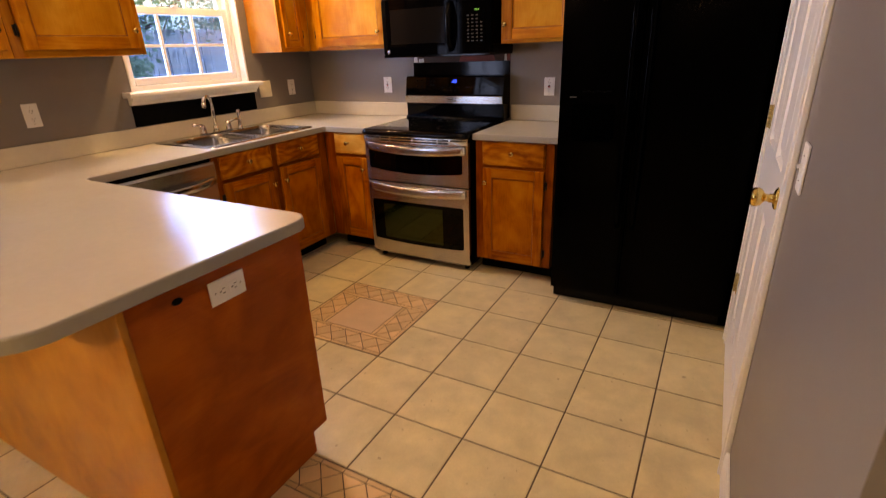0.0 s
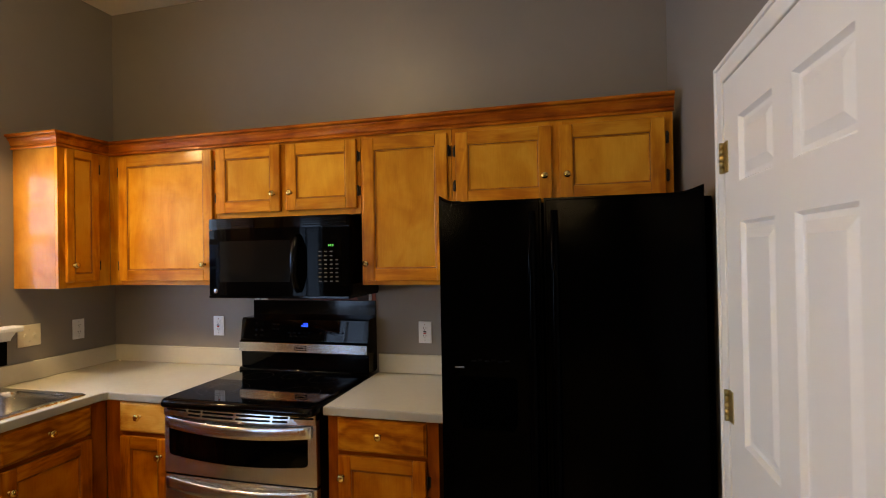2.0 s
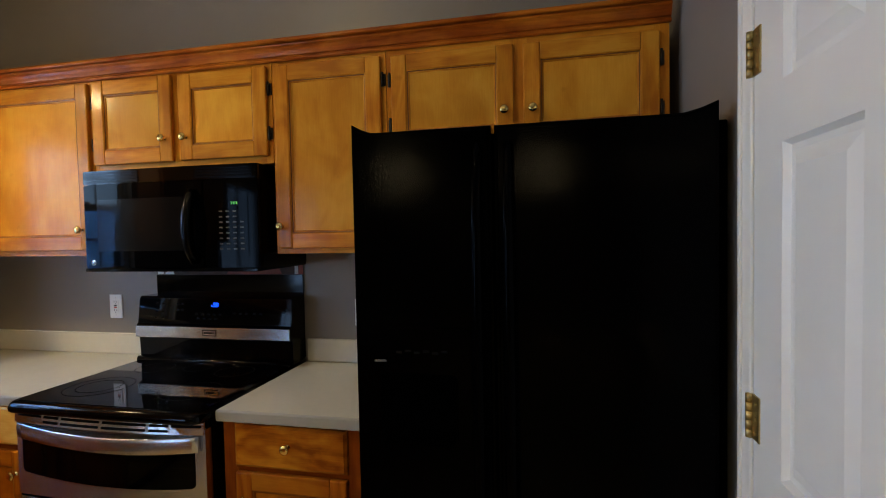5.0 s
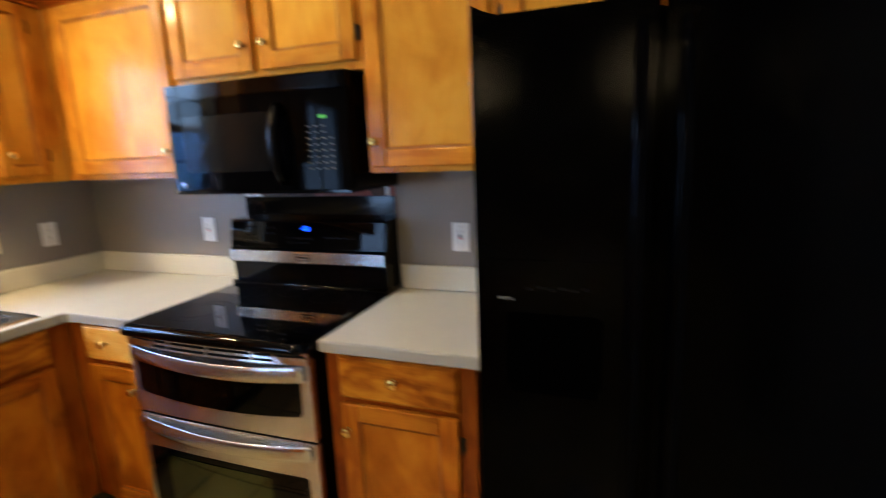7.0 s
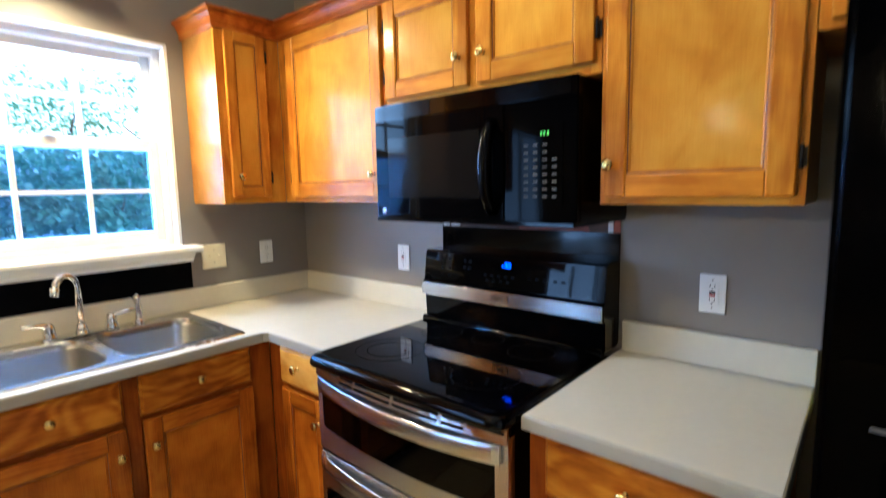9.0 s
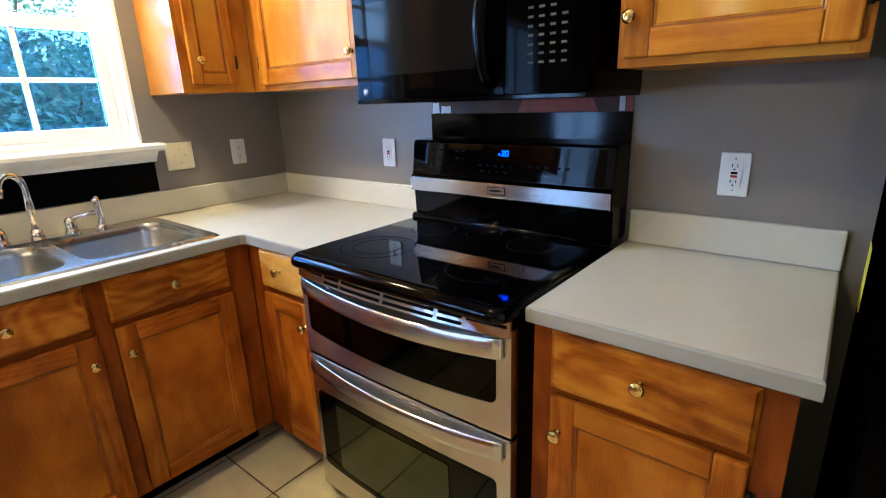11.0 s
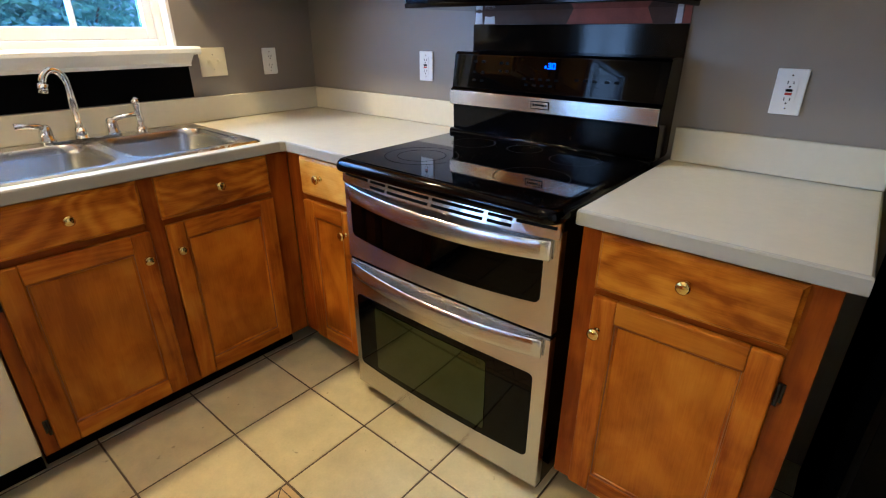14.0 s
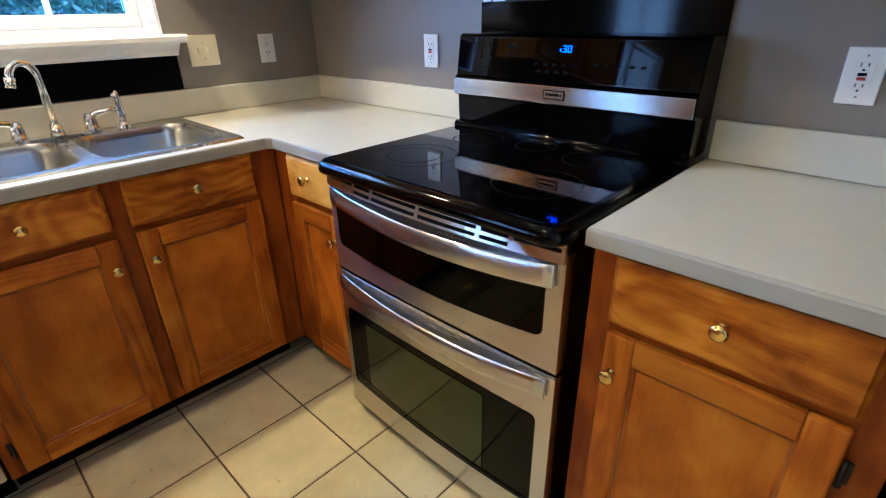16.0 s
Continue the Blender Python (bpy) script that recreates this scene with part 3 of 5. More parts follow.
for ya, yb in cols:
    for za, zb in rows_:
        b = B()
        rings = []
        for inset, depth in ((0.0, 0.001), (0.008, 0.012), (0.020, 0.012), (0.046, 0.003), (0.052, 0.003)):
            rings.append([b.verts.new((DX + depth, y, z)) for y, z in ((yb + inset, za + inset), (ya - inset, za + inset), (ya - inset, zb - inset), (yb + inset, zb - inset))])
        for p0, p1 in zip(rings, rings[1:]):
            for k in range(4):
                b.faces.new((p0[k], p0[(k + 1) % 4], p1[(k + 1) % 4], p1[k]))
        b.faces.new(rings[-1])
        back = [b.verts.new((DX + 0.030, v.co.y, v.co.z)) for v in rings[0]]
        for k in range(4):
            b.faces.new((rings[0][(k + 1) % 4], rings[0][k], back[k], back[(k + 1) % 4]))
        b.faces.new(back[::-1])
        bmesh.ops.recalc_face_normals(b, faces=b.faces)
        part("raised_panel", b, white_paint, door)
for z in (0.34, 1.095, 1.83):
    b = B()
    box(b, (DX - 0.0035, dy1 - 0.034, z - 0.046), (DX + 0.001, dy1 + 0.002, z + 0.046), 0.001)
    for k in range(5):
        z0 = z - 0.046 + k * 0.0184
        lathe(b, [(0, 0), (0.0075, 0), (0.0075, 0.0172), (0, 0.0172)], Matrix.Translation((DX - 0.007, dy1 + 0.004, z0)), 10)
    for k in (-1, 0, 1):
        lathe(b, [(0, 0.0), (0.004, 0.0), (0.003, 0.0015), (0, 0.0015)], pose(DX - 0.0035, dy1 - 0.02, z + k * 0.03, 0, -90, 0), 8)
    part("hinge", b, old_brass, door, "tarnished brass butt hinge")
b = B()
lathe(b, [(0, 0), (0.033, 0), (0.033, 0.004), (0.026, 0.009), (0.014, 0.012), (0.011, 0.030), (0.014, 0.034), (0.025, 0.042), (0.029, 0.052), (0.028, 0.062), (0.022, 0.068), (0, 0.069)],
      pose(DX, dy0 + 0.065, 0.955, 0, -90, 0), 24)
part("door_knob", b, brass, door, "polished brass door knob")

# ---- floor: grout bed, tiles, mosaic insets ----
TX, TY, PX, PY, G = 0.856, -0.790, 0.3118, 0.3175, 0.0062
floor = B()
box(floor, (-0.15, YB, -0.06), (XD, 0.0, -0.0025))
floor = tagged(part("floor", floor, grout), "cream ceramic tile floor with brown grout", "floor", kind="structure")
insets = [(1, 1), (3, 5)]
covered = {(i + a, j + c) for i, j in insets for a in (0, 1) for c in (0, 1)}


def tile_mesh(name, w, d, mat, h=0.008):
    t = B()
    e = 0.0025
    lo = [t.verts.new((x, y, -h)) for x, y in ((-w / 2, -d / 2), (w / 2, -d / 2), (w / 2, d / 2), (-w / 2, d / 2))]
    md = [t.verts.new((v.co.x, v.co.y, -0.0018)) for v in lo]
    hi = [t.verts.new((v.co.x * (1 - 2 * e / w), v.co.y * (1 - 2 * e / d), 0)) for v in lo]
    for p0, p1 in ((lo, md), (md, hi)):
        for k in range(4):
            t.faces.new((p0[k], p0[(k + 1) % 4], p1[(k + 1) % 4], p1[k]))
    t.faces.new(hi)
    me = bpy.data.meshes.new(name)
    t.to_mesh(me)
    t.free()
    me.materials.append(mat)
    return me


tile_me = tile_mesh("tile", PX - G, PY - G, tile_mat)
rest = B()
rng = random.Random(4)
near_tiles = []
for i in range(-3, 16):
    for j in range(-3, 21):
        if (i, j) in covered:
            continue
        x, y = TX + (i + 0.5) * PX, TY - (j + 0.5) * PY
        if not (-0.1 < x < XD - 0.1 and YB + 0.1 < y < 0.1):
            continue
        if x > XR + 0.1 and y > YEND:
            continue
        if -1 <= i <= 7 and -1 <= j <= 7:
            near_tiles.append((x, y))
        else:
            box(rest, (x - PX / 2 + G / 2, y - PY / 2 + G / 2, -0.008), (x + PX / 2 - G / 2, y + PY / 2 - G / 2, 0))
tagged(part("far_tiles", rest, tile_mat, floor), kind="stuff")


def inset(i, j):
    """A two-by-two mosaic inset: a rosy tile framed by strips of diamonds between slim bars."""
    x0, y1 = TX + i * PX, TY - j * PY
    W, D = 2 * PX, 2 * PY
    hold = part("floor_inset", box(B(), (x0 + 0.001, y1 - D + 0.001, -0.007), (x0 + W - 0.001, y1 - 0.001, -0.0028)), grout, floor, "gold and rose mosaic tile inset")
    cache = {}

    def poly(key, pts, at, turn):
        if key not in cache:
            c = Vector((sum(p[0] for p in pts) / len(pts), sum(p[1] for p in pts) / len(pts)))
            t = B()
            g = 0.0019
            shrunk = []
            n = len(pts)
            for k in range(n):
                a, o, c2 = Vector(pts[k - 1]), Vector(pts[k]), Vector(pts[(k + 1) % n])
                d1, d2 = (a - o).normalized(), (c2 - o).normalized()
                half = max(0.2, math.sin(d1.angle(d2) / 2))
                shrunk.append(o + (d1 + d2).normalized() * g / half)
            lo = [t.verts.new((p.x, p.y, -0.006)) for p in shrunk]
            md = [t.verts.new((p.x, p.y, -0.0012)) for p in shrunk]
            hi = [t.verts.new((p.x + (c.x - p.x) * 0.05, p.y + (c.y - p.y) * 0.05, 0)) for p in shrunk]
            for p0, p1 in ((lo, md), (md, hi)):
                for k in range(n):
                    t.faces.new((p0[k], p0[(k + 1) % n], p1[(k + 1) % n], p1[k]))
            t.faces.new(hi)
            bmesh.ops.recalc_face_normals(t, faces=t.faces)
            me = bpy.data.meshes.new("mosaic_piece")
            t.to_mesh(me)
            t.free()
            me.materials.append(mosaic_mat)
            cache[key] = me
        ob = new("mosaic_piece", cache[key])
        ob.parent = hold
        ob.matrix_basis = turn @ Matrix.Translation((at, 0, 0))

    band, bar = 0.152, 0.021

    def strip(length, n, turn):
        p = length / n
        lo, hi = bar, band - bar
        mid = (lo + hi) / 2
        for k in range(n):
            poly(("bar", n, 0), [(0, 0), (p, 0), (p, bar), (0, bar)], k * p, turn)
            poly(("bar", n, 1), [(0, hi), (p, hi), (p, band), (0, band)], k * p, turn)
            poly(("tri", n, 0), [(0, lo), (p, lo), (p / 2, mid)], k * p, turn)
            poly(("tri", n, 1), [(p, hi), (0, hi), (p / 2, mid)], k * p, turn)
        for k in range(1, n):
            poly(("dia", n), [(-p / 2, mid), (0, lo), (p / 2, mid), (0, hi)], k * p, turn)
        poly(("half", n, 0), [(0, lo), (p / 2, mid), (0, hi)], 0, turn)
        poly(("half", n, 1), [(0, lo), (0, hi), (-p / 2, mid)], length, turn)

    g = G / 2
    inner = D - 2 * band - 2 * g
    strip(W - 2 * g, 6, pose(x0 + W - g, y1 - g, 0, 0, 0, 180))
    strip(W - 2 * g, 6, pose(x0 + g, y1 - D + g, 0, 0, 0, 0))
    strip(inner, 3, pose(x0 + g, y1 - g - band, 0, 0, 0, -90))
    strip(inner, 3, pose(x0 + W - g, y1 - D + g + band, 0, 0, 0, 90))
    ob = new("centre_tile", tile_mesh("centre_tile", W - 2 * g - 2 * band - G, inner - G, rose_tile_mat, 0.006))
    ob.parent = hold
    ob.location = (x0 + W / 2, y1 - D / 2, 0)


# ---- outside ----
b = B()
box(b, (-300, -300, -0.55), (300, 300, -0.35))
tagged(part("ground", b, grass_mat), "green lawn around the house", "ground", kind="structure")
fence = thing("fence", pose(-4.3, 0, -0.35), "weathered blue-grey wooden board fence", "fence")
board_me = None
for k in range(64):
    if board_me is None:
        b = B()
        prism(b, [(-0.069, 0.02), (0.069, 0.02), (0.069, 2.10), (0.045, 2.15), (-0.045, 2.15), (-0.069, 2.10)], -0.01, 0.01, "x")
        ob = part("board", b, fence_mat, fence)
        board_me = ob.data
    else:
        ob = new("board", board_me)
        ob.parent = fence
    ob.location = (rng.uniform(-0.006, 0.006), -3.2 + k * 0.146, rng.uniform(-0.02, 0.01))
for z in (0.4, 1.7):
    b = B()
    box(b, (-0.06, -3.3, z), (-0.015, 6.2, z + 0.09), 0.004)
    part("rail", b, fence_mat, fence)


def tree(name, x, y, trunk_h, crown_r, crown_h, leaves, seed, label, base=0.9, size=1.0):
    r = random.Random(seed)
    t = thing(name, pose(x, y, -0.37), label, "tree")
    tr = B()
    pts = [Vector((0, 0, 0))]
    for k in range(1, 7):
        pts.append(Vector((r.uniform(-0.06, 0.06) * k * 0.5, r.uniform(-0.06, 0.06) * k * 0.5, trunk_h * k / 6)))
    tube(tr, pts, [0.11 * (1 - 0.11 * k) for k in range(7)], 9)
    tips = []
    for k in range(16):
        s = pts[r.randint(1, 6)]
        a = r.uniform(0, math.tau)
        e = s + Vector((math.cos(a) * crown_r * r.uniform(0.4, 0.9), math.sin(a) * crown_r * r.uniform(0.4, 0.9), crown_h * r.uniform(0.05, 0.4)))
        m_ = (s + e) / 2 + Vector((0, 0, -0.1))
        tube(tr, [s, m_, e], [0.035, 0.022, 0.008], 6)
        tips += [e, m_]
    part("trunk", tr, bark, t)
    verts, faces = [], []
    clumps = []
    for k in range(70):
        a, q = r.uniform(0, math.tau), math.sqrt(r.random())
        h = r.uniform(0, 1)
        w = crown_r * (1.0 - 0.55 * h ** 2) * q
        clumps.append((Vector((math.cos(a) * w, math.sin(a) * w, base + crown_h * h)), r.uniform(0.22, 0.48)))
    for k in range(leaves):
        c, s = clumps[r.randrange(len(clumps))]
        d = Vector((r.gauss(0, 1), r.gauss(0, 1), r.gauss(0, 1))).normalized() * s * r.uniform(0.5, 1.0)
        p = c + d
        u = Vector((r.gauss(0, 1), r.gauss(0, 1), r.gauss(0, 0.6))).normalized()
        v = u.cross(Vector((r.gauss(0, 1), r.gauss(0, 1), r.gauss(0, 1)))).normalized()
        L, wd = r.uniform(0.05, 0.085) * size, r.uniform(0.018, 0.028) * size
        i0 = len(verts)
        verts += [p, p + u * L * 0.5 + v * wd, p + u * L, p + u * L * 0.5 - v * wd]
        faces.append((i0, i0 + 1, i0 + 2, i0 + 3))
    me = bpy.data.meshes.new("crown")
    me.from_pydata([tuple(p) for p in verts], [], faces)
    me.materials.append(leaf_mat)
    ob = new("crown", me)
    ob.parent = t
    return t


tree("shrub_tree", -2.9, -0.35, 1.6, 0.85, 1.35, 13000, 11, "leafy green shrub tree beyond the window", 0.7, 1.0)
tree("shrub_tree", -3.3, -1.6, 1.6, 1.0, 1.5, 13000, 12, "leafy green shrub tree before the fence", 0.6, 1.0)
tree("garden_tree", -4.9, 1.7, 3.2, 1.25, 2.3, 4200, 13, "leafy green garden tree beside the fence", 2.0)
tree("garden_tree", -6.6, 2.9, 3.0, 1.5, 2.2, 4200, 14, "green garden tree behind the fence", 1.8)
tree("garden_tree", -6.0, 0.3, 2.4, 1.3, 1.7, 3800, 15, "green garden tree behind the fence", 1.5)
tree("garden_tree", -7.0, 6.0, 3.2, 1.9, 2.4, 5000, 16, "green garden tree behind the fence", 1.8)


# ---- cabinets ----
KNOB = [(0, 0), (0.009, 0), (0.009, 0.002), (0.0055, 0.004), (0.005, 0.011), (0.009, 0.015), (0.0145, 0.018), (0.0160, 0.022), (0.0145, 0.0265), (0.008, 0.029), (0, 0.0295)]


def knob(x, z, y, parent, mat=brass):
    k = B()
    lathe(k, KNOB, pose(x, y, z, 90, 0, 0), 16)
    return part("knob", k, mat, parent, "round brass knob")


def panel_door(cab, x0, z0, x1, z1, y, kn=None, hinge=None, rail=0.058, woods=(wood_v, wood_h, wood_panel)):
    """A framed door: upright stiles, lying rails, a beaded recess and a flat panel. Its face is at y - 0.019."""
    f = y - 0.019
    p = B()
    box(p, (x0 + rail, f + 0.010, z0 + rail), (x1 - rail, f + 0.016, z1 - rail))
    door_ = part("door", p, woods[2], cab)
    for u0, u1 in ((x0, x0 + rail), (x1 - rail, x1)):
        d = B()
        box(d, (u0, f, z0), (u1, y, z1), 0.0050)
        part("stile", d, woods[0], door_)
    for v0, v1 in ((z0, z0 + rail), (z1 - rail, z1)):
        d = B()
        box(d, (x0 + rail, f + 0.0006, v0), (x1 - rail, y, v1), 0.0030)
        part("rail", d, woods[1], door_)
    q = B()
    i0, i1, k0, k1 = x0 + rail, x1 - rail, z0 + rail, z1 - rail
    loops = []
    for ins, yy in ((-0.0005, f + 0.0015), (0.0022, f + 0.0035), (0.0030, f + 0.0060), (0.0052, f + 0.0060), (0.0085, f + 0.0078), (0.0100, f + 0.0100)):
        loops.append([q.verts.new((u, yy, v)) for u, v in ((i0 + ins, k0 + ins), (i1 - ins, k0 + ins), (i1 - ins, k1 - ins), (i0 + ins, k1 - ins))])
    loops.append([q.verts.new((v.co.x, f + 0.0125, v.co.z)) for v in loops[0]])
    for j, (p0, p1) in enumerate(zip(loops, loops[1:])):
        for k in range(4):
            face = q.faces.new((p0[k], p0[(k + 1) % 4], p1[(k + 1) % 4], p1[k]))
            face.material_index = 1 if j in (1, 2) else 0
    bmesh.ops.recalc_face_normals(q, faces=q.faces)
    part("bead", q, [woods[0], glaze if woods[0] is lamplit_v else soft_glaze], door_)
    if kn:
        knob(kn[0], kn[1], f, door_)
    if hinge:
        s = 1 if hinge == "r" else -1
        xe = x1 if hinge == "r" else x0
        for z in (z0 + 0.085, z1 - 0.085):
            h = B()
            tube(h, [(xe + s * 0.006, f + 0.008, z - 0.026), (xe + s * 0.006, f + 0.008, z + 0.026)], 0.0045, 8)
            box(h, (xe + s * 0.004, f + 0.014, z - 0.022), (xe + s * 0.016, y + 0.0005, z + 0.022), 0.001)
            part("hinge", h, black_hinge, door_, "small blackened hinge")
    return door_


def drawer_front(cab, x0, z0, x1, z1, y, kn, mat=wood_drawer):
    d = B()
    f = y - 0.019
    rings = []
    for inset_, yy in ((0.0, y), (0.0, f + 0.008), (0.006, f + 0.004), (0.009, f), (0.012, f)):
        rings.append([d.verts.new((x, yy, z)) for x, z in ((x0 + inset_, z0 + inset_), (x1 - inset_, z0 + inset_), (x1 - inset_, z1 - inset_), (x0 + inset_, z1 - inset_))])
    for p0, p1 in zip(rings, rings[1:]):
        for k in range(4):
            d.faces.new((p0[k], p0[(k + 1) % 4], p1[(k + 1) % 4], p1[k]))
    d.faces.new(rings[-1])
    d.faces.new(rings[0][::-1])
    bmesh.ops.recalc_face_normals(d, faces=d.faces)
    ob = part("drawer", d, mat, cab)
    knob(kn[0], kn[1], f, ob)
    return ob


def face_frame(cab, uprights, rails_, y, t=0.019, woods=(frame_v, frame_h)):
    """Uprights (x0, x1, z0, z1) and rails of a face frame, its face at y."""
    u = B()
    for x0, x1, z0, z1 in uprights:
        box(u, (x0, y, z0), (x1, y + t, z1), 0.001, 0)
    for x0, x1, z0, z1 in rails_:
        box(u, (x0, y + 0.0006, z0), (x1, y + t, z1), 0.0008, 1)
    return part("face_frame", u, list(woods[:2]), cab)


def carcass(cab, x0, x1, y0, y1, z0, z1, mat=wood_side):
    c = B()
    box(c, (x0, y0, z0), (x1, y1, z1), 0.0015)
    return part("body", c, mat, cab)


TOP = 0.874
FR = -0.611            # base face frames stand here
NORTH, WEST = pose(0, 0, 0), pose(0, 0, 0, 0, 0, 90)   # local fronts face -y; WEST turns them to +x


def base_body(cab, x0, x1, depth=0.592, mat=wood_side, top=TOP):
    """Body with a toe recess; local back at y = -0.004."""
    bb = B()
    prism(bb, [(-0.004, 0.005), (-depth + 0.075, 0.005), (-depth + 0.075, 0.098), (-depth, 0.098), (-depth, top), (-0.004, top)], x0, x1, "x")
    part("body", bb, mat, cab)
    tk = B()
    box(tk, (x0 + 0.001, -depth + 0.068, 0.004), (x1 - 0.001, -depth + 0.0745, 0.096))
    part("toe_kick", tk, black_paint, cab, "black toe kick board")


# base cabinet beside the fridge
cab = thing("base_cabinet", NORTH, "honey-stained maple base cabinet beside the black refrigerator", "cabinet", "base cabinets")
base_body(cab, 1.812, 2.308)
face_frame(cab, [(1.812, 1.862, 0.098, TOP), (2.255, 2.308, 0.098, TOP)], [(1.862, 2.255, 0.845, TOP), (1.862, 2.255, 0.700, 0.735), (1.862, 2.255, 0.098, 0.125)], FR)
drawer_front(cab, 1.862, 0.727, 2.257, 0.868, FR, (2.057, 0.805))
panel_door(cab, 1.864, 0.108, 2.255, 0.709, FR, (1.886, 0.620), "r")
# narrow base cabinet between corner and range
cab = thing("base_cabinet", NORTH, "narrow honey-stained maple base cabinet beside the range", "cabinet", "base cabinets")
base_body(cab, 0.640, 1.004)
face_frame(cab, [(0.6125, 0.708, 0.098, TOP), (0.985, 1.004, 0.098, TOP)], [(0.708, 0.985, 0.845, TOP), (0.708, 0.985, 0.700, 0.735), (0.708, 0.985, 0.098, 0.125)], FR)
# this front carries painted lamplight; the wood is like the other drawers
drawer_front(cab, 0.708, 0.727, 0.988, 0.868, FR, (0.832, 0.805), lamplit_drawer)["label"] = "maple drawer front with the sink lamp's light painted into its colour"
panel_door(cab, 0.712, 0.108, 0.988, 0.706, FR, (0.950, 0.624))
# sink base: local x is world y
cab = thing("sink_base_cabinet", WEST, "honey-stained maple sink base cabinet with two false drawer fronts", "cabinet", "base cabinets")
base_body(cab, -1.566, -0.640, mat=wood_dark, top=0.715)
face_frame(cab, [(-1.566, -1.528, 0.098, TOP), (-1.143, -1.090, 0.098, TOP), (-0.703, -0.612, 0.098, TOP)],
           [(-1.528, -1.143, 0.845, TOP), (-1.090, -0.703, 0.845, TOP), (-1.528, -1.143, 0.700, 0.735), (-1.090, -0.703, 0.700, 0.735), (-1.528, -1.143, 0.098, 0.125), (-1.090, -0.703, 0.098, 0.125)], FR)
drawer_front(cab, -1.530, 0.731, -1.141, 0.871, FR, (-1.336, 0.805))
drawer_front(cab, -1.092, 0.731, -0.702, 0.871, FR, (-0.900, 0.805))
panel_door(cab, -1.530, 0.112, -1.137, 0.709, FR, (-1.166, 0.623), "l")
panel_door(cab, -1.089, 0.112, -0.700, 0.712, FR, (-1.062, 0.624))

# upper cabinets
# lighter, lamplit copies of the maple for all wall cabinets
LAMPLIT_WOODS = (lamplit_v, lamplit_h, lamplit_panel)
UF, UB, UT = -0.305, 1.412, 2.170


def upper(x0, x1, z0, label, m=NORTH, name="wall_cabinet"):
    c = thing(name, m, label, "cabinet", "wall cabinets")
    carcass(c, x0, x1, UF + 0.019, -0.003, z0, UT, wood_side)
    return c


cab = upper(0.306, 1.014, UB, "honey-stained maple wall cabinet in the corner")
face_frame(cab, [(0.306, 0.385, UB, UT), (0.990, 1.014, UB, UT)], [(0.385, 0.990, UB, 1.452), (0.385, 0.990, 2.108, UT)], UF, woods=LAMPLIT_WOODS)
panel_door(cab, 0.384, 1.436, 1.003, 2.131, UF, (0.953, 1.522), "l", woods=LAMPLIT_WOODS)
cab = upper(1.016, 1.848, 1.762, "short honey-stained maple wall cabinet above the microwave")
face_frame(cab, [(1.016, 1.034, 1.762, UT), (1.400, 1.452, 1.762, UT), (1.818, 1.848, 1.762, UT)], [(1.034, 1.400, 1.762, 1.800), (1.452, 1.818, 1.762, 1.800), (1.034, 1.400, 2.108, UT), (1.452, 1.818, 2.108, UT)], UF, woods=LAMPLIT_WOODS)
panel_door(cab, 1.026, 1.789, 1.410, 2.134, UF, (1.376, 1.880), "l", woods=LAMPLIT_WOODS)
panel_door(cab, 1.443, 1.790, 1.832, 2.129, UF, (1.474, 1.880), "r", woods=LAMPLIT_WOODS)
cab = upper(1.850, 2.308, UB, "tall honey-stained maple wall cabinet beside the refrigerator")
face_frame(cab, [(1.850, 1.880, UB, UT), (2.280, 2.308, UB, UT)], [(1.880, 2.280, UB, 1.452), (1.880, 2.280, 2.108, UT)], UF, woods=LAMPLIT_WOODS)
panel_door(cab, 1.866, 1.432, 2.291, 2.125, UF, (1.884, 1.517), "r", woods=LAMPLIT_WOODS)
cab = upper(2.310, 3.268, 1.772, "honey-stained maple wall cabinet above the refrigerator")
face_frame(cab, [(2.310, 2.345, 1.772, UT), (2.755, 2.815, 1.772, UT), (3.222, 3.268, 1.772, UT)], [(2.345, 2.755, 1.772, 1.80), (2.815, 3.225, 1.772, 1.80), (2.345, 2.755, 2.10, UT), (2.815, 3.225, 2.10, UT)], UF, woods=LAMPLIT_WOODS)
panel_door(cab, 2.331, 1.788, 2.769, 2.120, UF, (2.738, 1.896), "l", woods=LAMPLIT_WOODS)
panel_door(cab, 2.801, 1.788, 3.236, 2.118, UF, (2.834, 1.896), "r", woods=LAMPLIT_WOODS)
# corner cabinet on the window wall, one side to the window
cab = upper(-0.602, -0.324, UB, "narrow honey-stained maple wall cabinet beside the window", WEST)
face_frame(cab, [(-0.602, -0.558, UB, UT), (-0.392, -0.3055, UB, UT)], [(-0.558, -0.392, UB, 1.46), (-0.558, -0.392, 2.10, UT)], UF, woods=LAMPLIT_WOODS)
panel_door(cab, -0.568, 1.442, -0.384, 2.140, UF, (-0.534, 1.530), "r", 0.042, woods=LAMPLIT_WOODS)
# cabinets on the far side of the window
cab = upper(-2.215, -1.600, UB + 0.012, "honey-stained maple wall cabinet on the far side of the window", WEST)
face_frame(cab, [(-2.215, -2.160, UB + 0.012, UT), (-1.640, -1.600, UB + 0.012, UT)], [(-2.160, -1.640, UB + 0.012, 1.48), (-2.160, -1.640, 2.10, UT)], UF, woods=LAMPLIT_WOODS)
panel_door(cab, -2.172, 1.456, -1.630, 2.134, UF, (-1.654, 1.542), "l", woods=LAMPLIT_WOODS)
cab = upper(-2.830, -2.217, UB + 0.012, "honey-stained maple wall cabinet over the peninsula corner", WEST)
